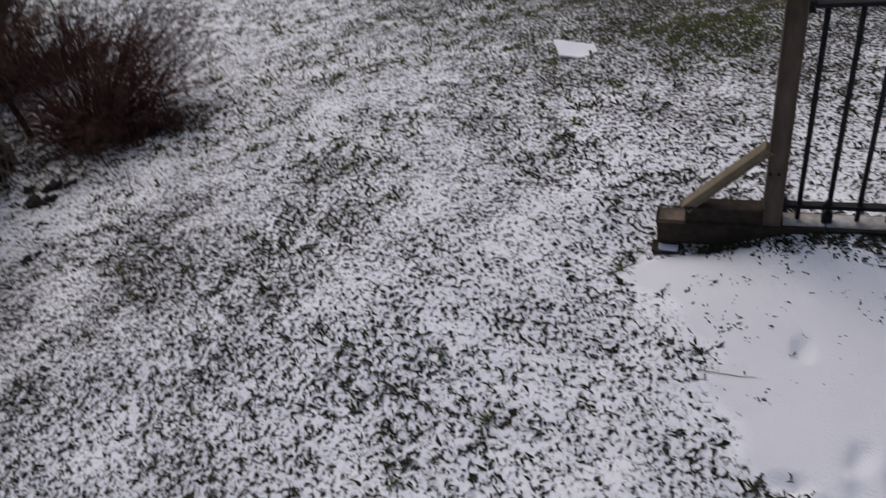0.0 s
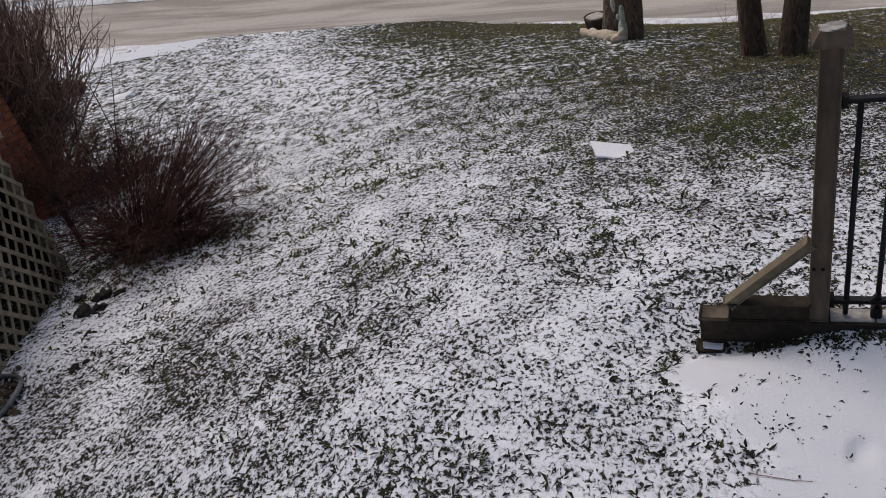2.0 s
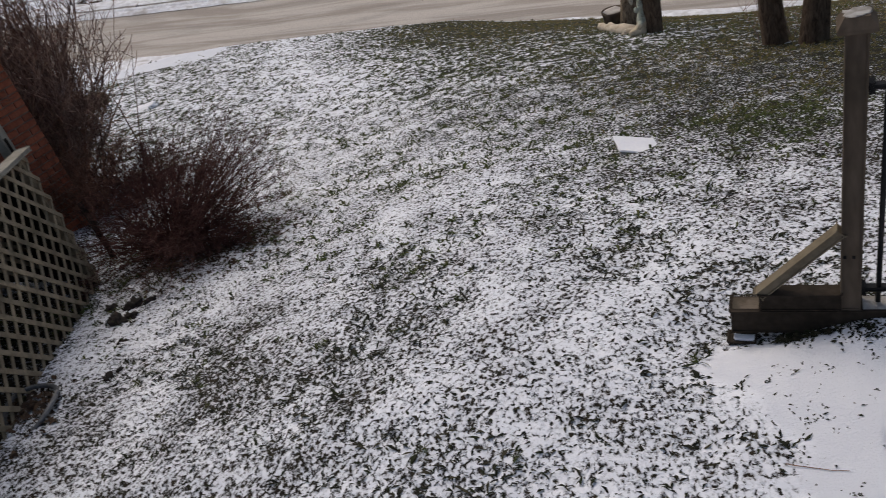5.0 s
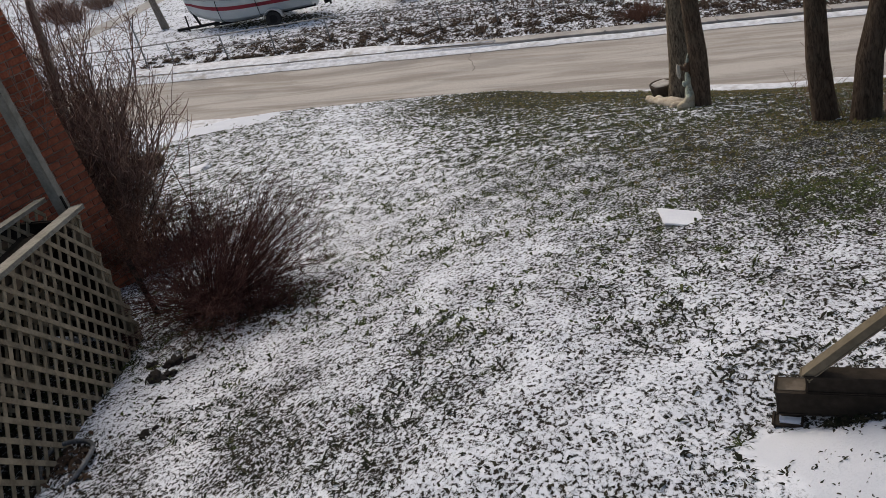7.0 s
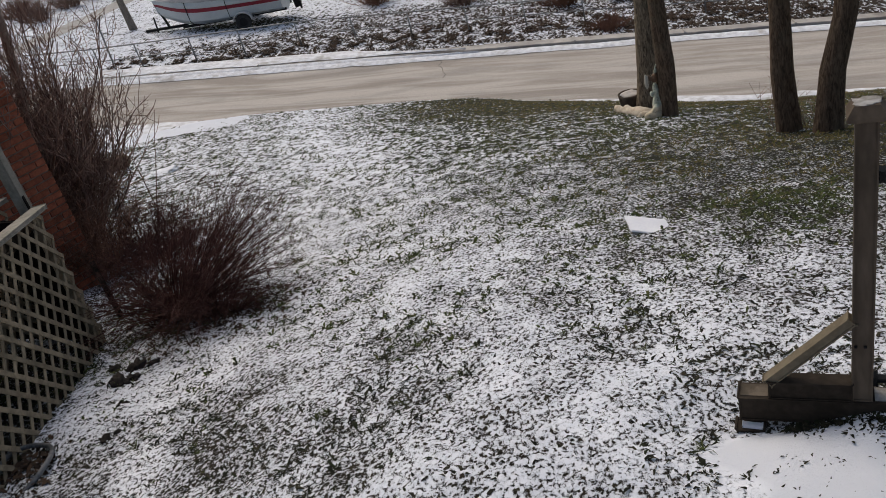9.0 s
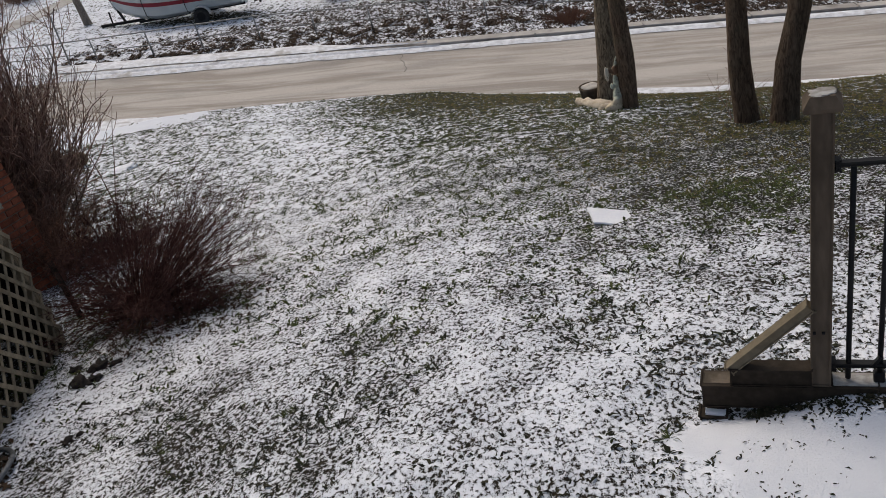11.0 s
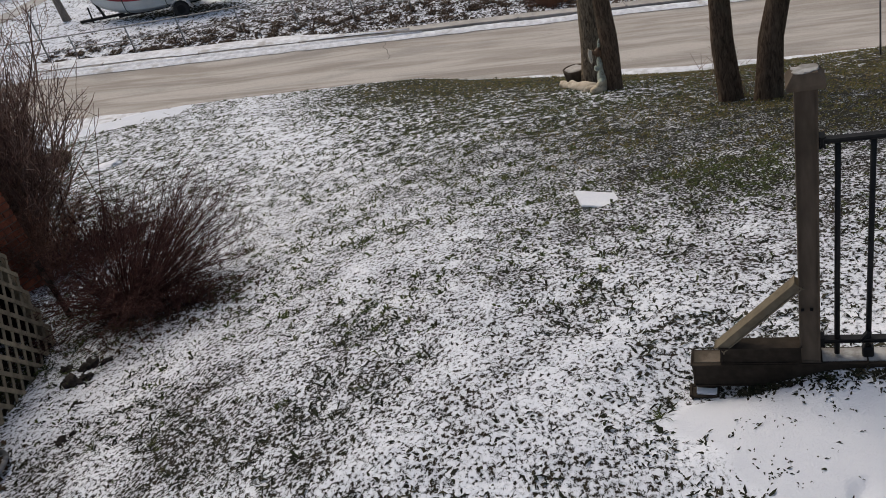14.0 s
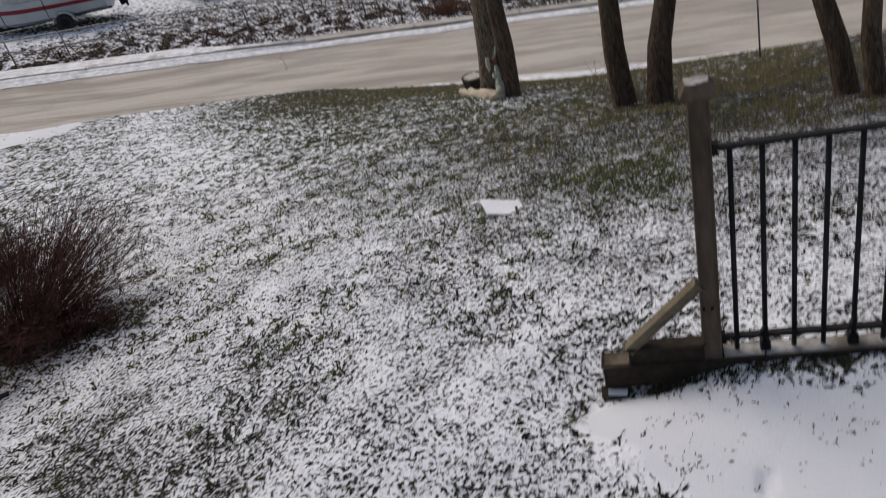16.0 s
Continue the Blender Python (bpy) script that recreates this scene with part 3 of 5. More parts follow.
def build_porch():
    ang = math.degrees(math.atan2(-0.98, 0.196))
    side = thing("lattice_screen", pose(-4.34, 5.83, -0.80, 0, 0, ang), "weathered diagonal lattice screen closing the side of a porch", "lattice")
    L, Hh = 3.6, 1.33
    rise = 0.14
    lattice_panel(side, L, Hh, rise)
    part("cap_board", bar_between((-0.05, -0.01, Hh + 0.01), (L, -0.01, Hh + 0.01 + rise * L), 0.115, 0.036, 0.006), M_WOOD_PALE, side, "greyed flat cap board")
    part("corner_post", bar_between((0.03, -0.06, 0.0), (0.03, -0.06, Hh - 0.02), 0.07, 0.07), M_LATTICE, side)
    part("backing_rail", bar_between((0.0, -0.05, Hh - 0.06), (L, -0.05, Hh - 0.06 + rise * L), 0.03, 0.09), M_WOOD, side)
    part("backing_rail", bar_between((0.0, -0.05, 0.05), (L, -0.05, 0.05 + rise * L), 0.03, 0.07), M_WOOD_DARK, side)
    back = thing("lattice_screen", pose(-4.98, 6.28, -0.70, 0, 0, ang - 4), "weathered lattice screen on the far side of the porch steps", "lattice")
    lattice_panel(back, 2.2, 1.20, 0.14)
    part("cap_board", bar_between((-0.05, -0.01, 1.21), (2.2, -0.01, 1.21 + 0.14 * 2.2), 0.10, 0.036, 0.006), M_WOOD_PALE, back)
    part("hand_board", bar_between((0.06, 0.12, 0.94), (2.2, 0.12, 0.98), 0.09, 0.045, 0.006), M_WOOD_PALE, back)
    post = thing("porch_post", pose(-4.86, 6.38, gz(-4.86, 6.38) - 0.05), "tall greyed wooden porch post with a dark slot", "post")
    part("shaft", bar_between((0, 0, 0), (0, 0, 4.3), 0.095, 0.095, 0.008), M_WOOD_PALE, post)
    part("slot", bar_between((0.052, -0.02, 1.15), (0.052, -0.02, 1.40), 0.012, 0.03, 0.003), M_WOOD_DARK, post)
    # near-black boards, added to stand in for the shade behind the lattice openings
    deck = thing("lattice_backing", pose(0, 0, 0), "near-black boards added to keep the space behind the lattice dark", "deck", kind="structure")
    for i in range(13):
        f = i / 12
        x0, x1 = -4.50 - 1.75 * f, -3.92 - 1.75 * f
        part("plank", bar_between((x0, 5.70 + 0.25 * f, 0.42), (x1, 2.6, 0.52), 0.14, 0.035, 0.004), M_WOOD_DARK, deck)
    part("end_shade_board", bar_between((-4.42, 5.86, -0.15), (-6.1, 6.35, -0.15), 0.03, 1.2, 0.004), M_WOOD_DARK, deck)
    part("back_shade_board", bar_between((-5.6, 6.2, -0.2), (-4.9, 2.6, -0.2), 0.06, 1.2, 0.004), M_WOOD_DARK, deck)


build_porch()


# ---- brick house corner behind the porch ----
def build_brick_wall():
    cx, cy = -5.33, 7.62
    ang = 238
    base = gz(cx, cy) - 0.3
    wall = thing("wall_west", pose(cx, cy, base, 0, 0, ang), "red brick wall of the neighbouring house corner", "wall", kind="structure")
    part("mortar", bar_between((0.012, -0.10, 1.9), (3.0, -0.10, 1.9), 0.17, 3.8, 0), M_MORTAR, wall)
    part("end_mortar", bar_between((0.10, -0.19, 1.9), (0.10, -2.2, 1.9), 0.17, 3.8, 0), M_MORTAR, wall)
    me = bpy.data.meshes.new("brick")
    bm = block(0.205, 0.10, 0.062, 0.005)
    bm.to_mesh(me)
    bm.free()
    me.materials.append(M_BRICK)
    rnd = random.Random(5)
    for row in range(50):
        for i in range(6):
            x = 0.104 + 0.215 * i + (0.107 if row % 2 else 0)
            part("brick", me, None, wall, at=pose(x, -0.052 + rnd.uniform(-0.003, 0.003), 0.075 * row, rnd.uniform(-1, 1), 0, rnd.uniform(-0.6, 0.6)))
    half = bpy.data.meshes.new("half_brick")
    bm = block(0.098, 0.10, 0.062, 0.005)
    bm.to_mesh(half)
    bm.free()
    half.materials.append(M_BRICK)
    for row in range(1, 50, 2):
        part("brick", half, None, wall, at=pose(0.051, -0.052 + rnd.uniform(-0.003, 0.003), 0.075 * row))
    rest = bmesh.new()
    for row in range(50):
        for i in range(9):
            r = bmesh.ops.create_cube(rest, size=1.0)
            for v in r["verts"]:
                v.co = Vector((v.co.x * 0.10 + 0.05, v.co.y * 0.205 - 0.21 - 0.215 * i - (0 if row % 2 else 0.1), v.co.z * 0.062 + 0.031 + 0.075 * row))
        for i in range(6, 13):
            r = bmesh.ops.create_cube(rest, size=1.0)
            for v in r["verts"]:
                v.co = Vector((v.co.x * 0.205 + 0.104 + 0.215 * i + (0.107 if row % 2 else 0), v.co.y * 0.10 - 0.052, v.co.z * 0.062 + 0.031 + 0.075 * row))
    part("brickwork", rest, M_BRICK, wall, kind="stuff")


build_brick_wall()


# ---- shrubs ----
def wander(rnd, p, way, length, r0, r1, n, curl=0.25, lift=0.0):
    """A bent, tapering shoot."""
    out, p, way = [], Vector(p), Vector(way).normalized()
    for i in range(n + 1):
        f = i / n
        out.append((p.copy(), r0 + (r1 - r0) * f))
        way = (way + Vector((rnd.uniform(-1, 1), rnd.uniform(-1, 1), rnd.uniform(-1, 1) + lift)) * (curl / n ** 0.5)).normalized()
        p = p + way * (length / n)
    return out


def shrub_lines(rnd, stems, spread, height, foot, r0, side=5, twig=0.4, curl=0.3):
    main, small = [], []
    for _ in range(stems):
        a, s = rnd.uniform(0, 2 * math.pi), abs(rnd.gauss(0, 0.55))
        s = min(s, 1.25)
        way = Vector((math.cos(a) * spread * s, math.sin(a) * spread * s, 1.0))
        length = height * rnd.uniform(0.55, 1.05) * (1.0 + 0.15 * s)
        line = wander(rnd, (math.cos(a) * foot * rnd.random(), math.sin(a) * foot * rnd.random(), -0.03), way, length, r0 * rnd.uniform(0.6, 1.2), r0 * 0.25, 7, curl, 0.12)
        main.append(line)
        for _ in range(side):
            i = rnd.randint(2, 6)
            p, r = line[i]
            w = (line[min(i + 1, 7)][0] - line[i - 1][0]).normalized() + Vector((rnd.uniform(-1, 1), rnd.uniform(-1, 1), rnd.uniform(-0.5, 0.8))) * 1.0
            tw = wander(rnd, p, w, height * twig * rnd.uniform(0.4, 1.0), r * 0.6, r0 * 0.15, 4, curl * 1.2, 0.15)
            small.append(tw)
    return main, small


def build_dome_shrub(x, y, label, material, seed, wide, high, stems, lean=0.0, foot=0.16, r0=0.006, twigs=11, twig=0.17, upright=0.0):
    """A rounded bare shrub: bowed stems from one stool, set along their outer part with short crooked twigs."""
    rnd = random.Random(seed)
    shrub = thing("shrub", stand(x, y), label, "shrub")
    main, small = [], []
    for _ in range(stems):
        a, e = rnd.uniform(0, 2 * math.pi), math.asin(rnd.uniform(0.05 + upright, 1.0))
        reach = rnd.uniform(0.50, 1.0) ** 0.45
        end = Vector((math.cos(a) * math.cos(e) * wide, math.sin(a) * math.cos(e) * wide, math.sin(e) * high)) * reach
        f = rnd.random()
        start = Vector((math.cos(a) * foot * f, math.sin(a) * foot * f, -0.03))
        bend = start.lerp(end, 0.45) + Vector((0, 0, 0.16 * high * math.cos(e)))
        n, line, off = 8, [], Vector((0, 0, 0))
        for i in range(n + 1):
            u = i / n
            off = off + Vector((rnd.uniform(-1, 1), rnd.uniform(-1, 1), rnd.uniform(-1, 1))) * 0.022 * high
            p = start * (1 - u) ** 2 + bend * 2 * u * (1 - u) + end * u * u + off * min(1, 2 * u)
            line.append((Vector((p.x, p.y, max(p.z, 0.0))), r0 * rnd.uniform(0.8, 1.1) * (1 - 0.72 * u)))
        main.append(line)
        for _ in range(twigs):
            i = max(2, math.ceil(n * rnd.random() ** 0.65))
            p, r = line[i]
            way = (line[i][0] - line[i - 1][0]).normalized() + Vector((rnd.uniform(-1, 1), rnd.uniform(-1, 1), rnd.uniform(-0.6, 1))) * 1.1
            tw = wander(rnd, p, way, high * twig * rnd.uniform(0.4, 1.2), r * 0.75, r0 * 0.22, 4, 0.8, 0.1)
            small.append(tw)
            for _ in range(3):
                q, rr = tw[rnd.randint(1, 4)]
                small.append(wander(rnd, q, (rnd.uniform(-1, 1), rnd.uniform(-1, 1), rnd.uniform(-0.6, 1)), high * twig * rnd.uniform(0.15, 0.5), rr * 0.9, r0 * 0.22, 2, 0.6, 0.0))
    for line in main + small:
        for p, _ in line:
            p.x += lean * max(0.0, p.z)
    part("branchwork", mesh_of("branchwork", *tubes(main, 4, False)), material, shrub, kind="stuff")
    part("crown", mesh_of("crown", *tubes(small, 3, False)), material, shrub, kind="stuff")
    return shrub


def build_shrub(x, y, label, material, seed, **kw):
    rnd = random.Random(seed)
    shrub = thing("shrub", stand(x, y), label, "shrub")
    main, small = shrub_lines(rnd, **kw)
    part("branchwork", mesh_of("branchwork", *tubes(main, 4, False)), material, shrub, kind="stuff")
    part("crown", mesh_of("crown", *tubes(small, 3, False)), material, shrub, kind="stuff")
    return shrub


build_dome_shrub(-3.84, 6.26, "bare dark red-stemmed shrub with dense fine twigs on the snowy lawn", M_TWIG, 11, wide=1.18, high=1.14, stems=260, lean=0.54, twigs=12, twig=0.15)
build_dome_shrub(-3.36, 6.02, "low sprawling reddish shoots at the foot of the bare shrub", M_TWIG, 13, wide=0.55, high=0.52, stems=75, lean=0.3, foot=0.2, r0=0.005)
build_dome_shrub(-5.95, 8.95, "dense rusty brown shrub beside the brick wall", M_TWIG2, 12, wide=0.75, high=0.95, stems=65, foot=0.35, r0=0.008, upright=0.3)
build_dome_shrub(-5.48, 7.72, "dense dark rusty shrub in front of the brick corner", M_TWIG3, 14, wide=0.62, high=1.02, stems=120, foot=0.25, r0=0.007, upright=0.3)
build_dome_shrub(-4.95, 8.10, "low dark red shrub with arching twigs", M_TWIG, 15, wide=0.62, high=0.75, stems=110, lean=0.2, foot=0.25)


def build_tall_shrub():
    rnd = random.Random(21)
    x, y = -6.30, 8.62
    tall = thing("tall_shrub", stand(x, y), "tall bare multi-stemmed brown shrub with thin upright branches", "shrub")
    main, small = [], []
    for k in range(165):
        a, s = rnd.uniform(0, 2 * math.pi), min(0.75, abs(rnd.gauss(0, 0.42)))
        size = rnd.uniform(2.6, 3.7) if k % 3 == 0 else rnd.uniform(1.3, 2.4)
        line = wander(rnd, (math.cos(a) * 0.25, math.sin(a) * 0.25, -0.05), (math.cos(a) * s + 0.05, math.sin(a) * s, 1), size, rnd.uniform(0.009, 0.019), 0.0045, 12, 0.66, 0.18)
        if line[-1][0].x > 1.45 or line[6][0].x > 0.95:
            continue
        main.append(line)
        for _ in range(15):
            i = rnd.randint(3, 11)
            p, r = line[i]
            w = (line[i][0] - line[i - 1][0]).normalized() + Vector((rnd.uniform(-1, 1), rnd.uniform(-1, 1), rnd.uniform(-0.3, 0.8)))
            tw = wander(rnd, p, w, rnd.uniform(0.3, 0.85), r * 0.65, 0.0038, 6, 0.7, 0.3)
            small.append(tw)
            for _ in range(3):
                j = rnd.randint(1, 5)
                small.append(wander(rnd, tw[j][0], Vector((rnd.uniform(-1, 1), rnd.uniform(-1, 1), rnd.uniform(-0.2, 1.2))), rnd.uniform(0.12, 0.36), tw[j][1] * 0.8, 0.0028, 4, 0.6, 0.25))
    part("branchwork", mesh_of("branchwork", *tubes(main, 5, False), smooth=True), M_TWIG2, tall, kind="stuff")
    part("crown", mesh_of("crown", *tubes(small, 3, False)), M_TWIG2, tall, kind="stuff")
    trunk = [((0.13, 0, -0.1), 0.066), ((0.16, 0.05, 0.8), 0.060), ((0.23, 0.04, 1.6), 0.056), ((0.34, 0.05, 2.05), 0.053), ((0.43, 0.06, 2.4), 0.049), ((0.60, 0.05, 3.2), 0.042), ((0.88, 0.05, 4.3), 0.032)]
    part("trunk", mesh_of("trunk", *tubes([trunk], 9), smooth=True), M_BARK4, tall, "thicker grey-brown trunk")
    fork = [((0.23, 0.04, 1.55), 0.036), ((0.13, 0.06, 2.0), 0.033), ((0.10, 0.07, 2.5), 0.029), ((0.02, 0.06, 3.1), 0.024), ((-0.02, 0.0, 3.9), 0.017)]
    part("fork", mesh_of("fork", *tubes([fork], 7), smooth=True), M_BARK4, tall)


build_tall_shrub()


def build_stalk(name, x, y, tops, r=0.009):
    rnd = random.Random(int(x * 100))
    st = thing(name, stand(x, y), "single thin bare shoot standing in the snow", "shoot")
    n = 8
    line = []
    for i in range(n + 1):
        f = i / n
        line.append(((tops[0] * f + rnd.uniform(-0.012, 0.012), tops[1] * f, tops[2] * f - 0.03), r * (1 - 0.75 * f)))
    part("stem", mesh_of("stem", *tubes([line], 5), smooth=True), M_TWIG, st)


build_stalk("shoot", -5.34, 8.89, (0.53, 0.29, 1.56))
build_stalk("shoot", -5.41, 9.38, (-0.04, -0.03, 1.50))


# ---- trees ----
def trunk_mesh(points, sides=20, ridge=0.05, seed=0.0, flare=1.15):
    """A trunk along points of (x, y, z, radius), with ridges and a flared foot."""
    verts, faces = [], []
    rings = []
    pts = [Vector(p[:3]) for p in points]
    rad = [p[3] for p in points]
    total = len(points) - 1
    n = total * 7
    for i in range(n + 1):
        f = i / n * total
        k = min(int(f), total - 1)
        u = f - k
        p = pts[k].lerp(pts[k + 1], u)
        r = rad[k] + (rad[k + 1] - rad[k]) * u
        r *= 1 + (flare - 1) * math.exp(-max(0, p.z - pts[0].z) / 0.16)
        for j in range(sides):
            a = 2 * math.pi * j / sides
            w = 1 + ridge * (1 if j % 2 else -1) * (0.6 + 0.8 * noise.noise(Vector((math.cos(a) * 2, math.sin(a) * 2, p.z * 1.5 + seed)))) + 0.10 * noise.noise(Vector((math.cos(a), math.sin(a), p.z * 0.9 + seed)))
            verts.append((p.x + math.cos(a) * r * w, p.y + math.sin(a) * r * w, p.z))
    for i in range(n):
        for j in range(sides):
            a, b = i * sides + j, i * sides + (j + 1) % sides
            faces.append((a, b, b + sides, a + sides))
    faces.append(tuple(n * sides + j for j in range(sides)))
    return mesh_of("trunk", verts, faces, smooth=True)


def build_tree(x, y, stems, label, seed, group="trees by the street", limbs=9):
    rnd = random.Random(seed)
    z = gz(x, y)
    tree = thing("tree", pose(x, y, z), label, "tree", group)
    big, fine = [], []
    for mat, pts in stems:
        part("trunk", trunk_mesh(pts, 22, 0.05, seed), mat, tree)
        top = Vector(pts[-1][:3])
        r = pts[-1][3]
        for k in range(limbs):
            a = rnd.uniform(0, 2 * math.pi)
            f = rnd.uniform(0.55, 1.0)
            p = Vector(pts[-2][:3]).lerp(top, f)
            limb = wander(rnd, p, (math.cos(a), math.sin(a), rnd.uniform(0.6, 1.4)), rnd.uniform(1.6, 3.0), r * rnd.uniform(0.35, 0.6), 0.008, 7, 0.3, 0.1)
            big.append(limb)
            for _ in range(9):
                i = rnd.randint(2, 7)
                fine.append(wander(rnd, limb[i][0], (rnd.uniform(-1, 1), rnd.uniform(-1, 1), rnd.uniform(0, 1.2)), rnd.uniform(0.4, 1.1), 0.009, 0.003, 4, 0.35, 0.1))
    part("branchwork", mesh_of("branchwork", *tubes(big, 6, False), smooth=True), M_BARK2, tree, kind="stuff")
    part("crown", mesh_of("crown", *tubes(fine, 3, False)), M_TWIG2, tree, kind="stuff")
    return tree


def stem(x, y, z, pts, r0, r1, rise):
    """Trunk points from measured places, carried on upward by rise metres."""
    base = Vector((x, y, z))
    out = [(0, 0, -0.15, r0 * 1.05)]
    qs = [Vector(p) - base for p in pts]
    for i, q in enumerate(qs):
        out.append((q.x, q.y, q.z, r0 + (r1 - r0) * 0.5 * (i + 1) / len(qs)))
    way = (qs[-1] - (qs[-2] if len(qs) > 1 else Vector((0, 0, 0)))).normalized()
    way = (way + Vector((0, 0, 1.0))).normalized()
    q = qs[-1] + way * rise
    out.append((q.x, q.y, q.z, r1))
    return out


def build_trees():
    x, y = 1.16, 14.94
    z = gz(x, y)
    a = stem(x, y, z, [(1.26, 14.91, -2.56), (1.34, 14.90, -1.56)], 0.205, 0.13, 3.6)
    build_tree(x, y, [(M_BARK, a)], "broad street tree with deeply ridged grey-brown bark", 31)
    x, y = 1.29, 12.88
    z = gz(x, y)
    b = stem(x, y, z, [(1.35, 12.85, -1.81), (1.34, 12.85, -1.03)], 0.150, 0.085, 3.2)
    build_tree(x, y, [(M_BARK2, b)], "slim dark-barked tree beside the painted statue", 32)
    x, y = 2.24, 9.30
    c = stem(x, y, gz(x, y), [(2.19, 9.29, -0.93), (2.20, 9.29, -0.31)], 0.130, 0.082, 3.4)
    build_tree(x, y, [(M_BARK2, c)], "brown-barked tree, one of a pair on the bank", 33)
    x, y = 2.52, 8.93
    d = stem(x, y, gz(x, y), [(2.59, 8.88, -0.90), (2.72, 8.85, -0.33)], 0.145, 0.085, 3.4)
    build_tree(x, y, [(M_BARK2, d)], "brown-barked tree leaning away from its twin", 34)
    x, y = 3.67, 6.88
    e = stem(x, y, gz(x, y), [(3.58, 6.95, -0.51), (3.49, 7.0, -0.14)], 0.105, 0.07, 3.0)
    build_tree(x, y, [(M_BARK2, e)], "slim leaning tree past the railing", 35)
    x, y = 3.74, 6.54
    f = stem(x, y, gz(x, y), [(3.69, 6.59, -0.42), (3.70, 6.59, -0.09)], 0.085, 0.06, 3.0)
    build_tree(x, y, [(M_BARK2, f)], "slim upright tree past the railing", 36)


build_trees()


def build_sprouts():
    """Thin suckers round the pair of trees."""
    for x, y, seed, hgt in ((2.41, 9.25, 1, 0.95), (2.12, 9.55, 3, 0.95), (2.46, 9.5, 4, 0.8)):
        rnd = random.Random(seed)
        s = thing("sprout", stand(x, y), "thin bare twigs sprouting beside a trunk", "sprout", "suckers by the trees")
        lines = []
        for _ in range(3):
            l = wander(rnd, (0, 0, -0.02), (rnd.uniform(-0.35, 0.35), rnd.uniform(-0.3, 0.3), 1), hgt * rnd.uniform(0.5, 1), 0.0036, 0.0016, 6, 0.45, 0.1)
            lines.append(l)
            for _ in range(4):
                i = rnd.randint(2, 5)
                lines.append(wander(rnd, l[i][0], (rnd.uniform(-1, 1), rnd.uniform(-1, 1), rnd.uniform(0, 1)), hgt * 0.25, 0.003, 0.0015, 3, 0.4))
        part("crown", mesh_of("crown", *tubes(lines, 3, False)), M_TWIG2, s, kind="stuff")


build_sprouts()


# ---- statue, pot and stones at the foot of the tree ----
def build_statue_group():
    x, y = 1.16, 12.93
    z = gz(x, y)
    bm = bmesh.new()
    # robe, chest, head, hat brim, raised arm, cloak folds on the ground, round dish
    bits = (((0.02, 0, 0.0), (0.035, 0, 0.34), 0.105, 0.062), ((0.035, 0, 0.30), (0.03, 0, 0.50), 0.060, 0.040), ((0.03, -0.01, 0.52), (0.02, -0.02, 0.62), 0.056, 0.050),
            ((0.04, 0, 0.58), (0.09, 0, 0.76), 0.030, 0.020), ((-0.02, -0.03, 0.56), (-0.09, -0.03, 0.63), 0.034, 0.028), ((-0.11, -0.04, 0.46), (-0.115, -0.04, 0.66), 0.038, 0.030),
            ((-0.07, -0.05, 0.36), (-0.03, -0.05, 0.37), 0.046, 0.044), ((0.02, -0.09, 0.04), (-0.22, -0.10, 0.08), 0.085, 0.060), ((-0.10, -0.10, 0.10), (0.02, -0.08, 0.18), 0.060, 0.050))
    for n_, (p0, p1, r0, r1) in enumerate(bits):
        r = bmesh.ops.create_icosphere(bm, subdivisions=3, radius=1.0)
        a, b = Vector(p0), Vector(p1)
        turn = (b - a).normalized().to_track_quat("Z", "Y")
        for v in r["verts"]:
            u = 0.5 + 0.5 * v.co.z
            rr = (r0 + (r1 - r0) * u) * (1 + 0.22 * noise.noise(v.co * 2.3 + Vector((n_ * 3.1, 0, 1))))
            v.co = a.lerp(b, u) + turn @ Vector((v.co.x * rr, v.co.y * rr, v.co.z * 0.35 * rr))
    st = part("statue", bm, M_ROBE, None, at=pose(x - 0.03, y - 0.10, z + 0.05, 0, 0, 10) @ Matrix.Diagonal((0.95, 1.0, 1.10, 1)))
    whole = st.modifiers.new("Remesh", "REMESH")
    whole.mode, whole.voxel_size, whole.use_smooth_shade = "VOXEL", 0.010, True
    tagged(st, "small weathered painted garden statue against the trunk", "statue")
    px, py = 0.90, 15.2
    pot = thing("planter_tub", stand(px, py, 0, 0.04), "brown round wooden tub with a grey dusted top", "planter")
    prof = [(0.15, 0.0), (0.205, 0.30), (0.215, 0.36), (0.20, 0.36), (0.198, 0.352), (0.0, 0.35)]
    verts, faces, sides = [], [], 28
    for r, h in prof:
        for j in range(sides):
            a = 2 * math.pi * j / sides
            verts.append((r * math.cos(a), r * math.sin(a), h))
    for i in range(len(prof) - 1):
        for j in range(sides):
            a, b = i * sides + j, i * sides + (j + 1) % sides
            faces.append((a, b, b + sides, a + sides))
    part("bowl", mesh_of("bowl", verts, faces, smooth=True), M_WOOD, pot)
    part("snow_fill", lump(0.18, 0.18, 0.015, 0.3, 2, 2.0), M_CONC, pot, at=pose(0, 0, 0.35))
    rnd = random.Random(4)
    spots = [(0.70, 14.65, 0.20, 118), (0.80, 14.15, 0.25, 112), (0.94, 13.60, 0.28, 135), (1.05, 13.05, 0.20, 165)]
    for i, (sx, sy, r, turn) in enumerate(spots):
        s = part("edging_stone", lump(r * 1.15, r * 0.42, r * 0.36, 0.35, 3, i * 1.7), M_STONE, None, at=stand(sx, sy, turn, -0.02))
        tagged(s, "pale long edging stone round the tree's foot", "stone", "edging stones")


build_statue_group()


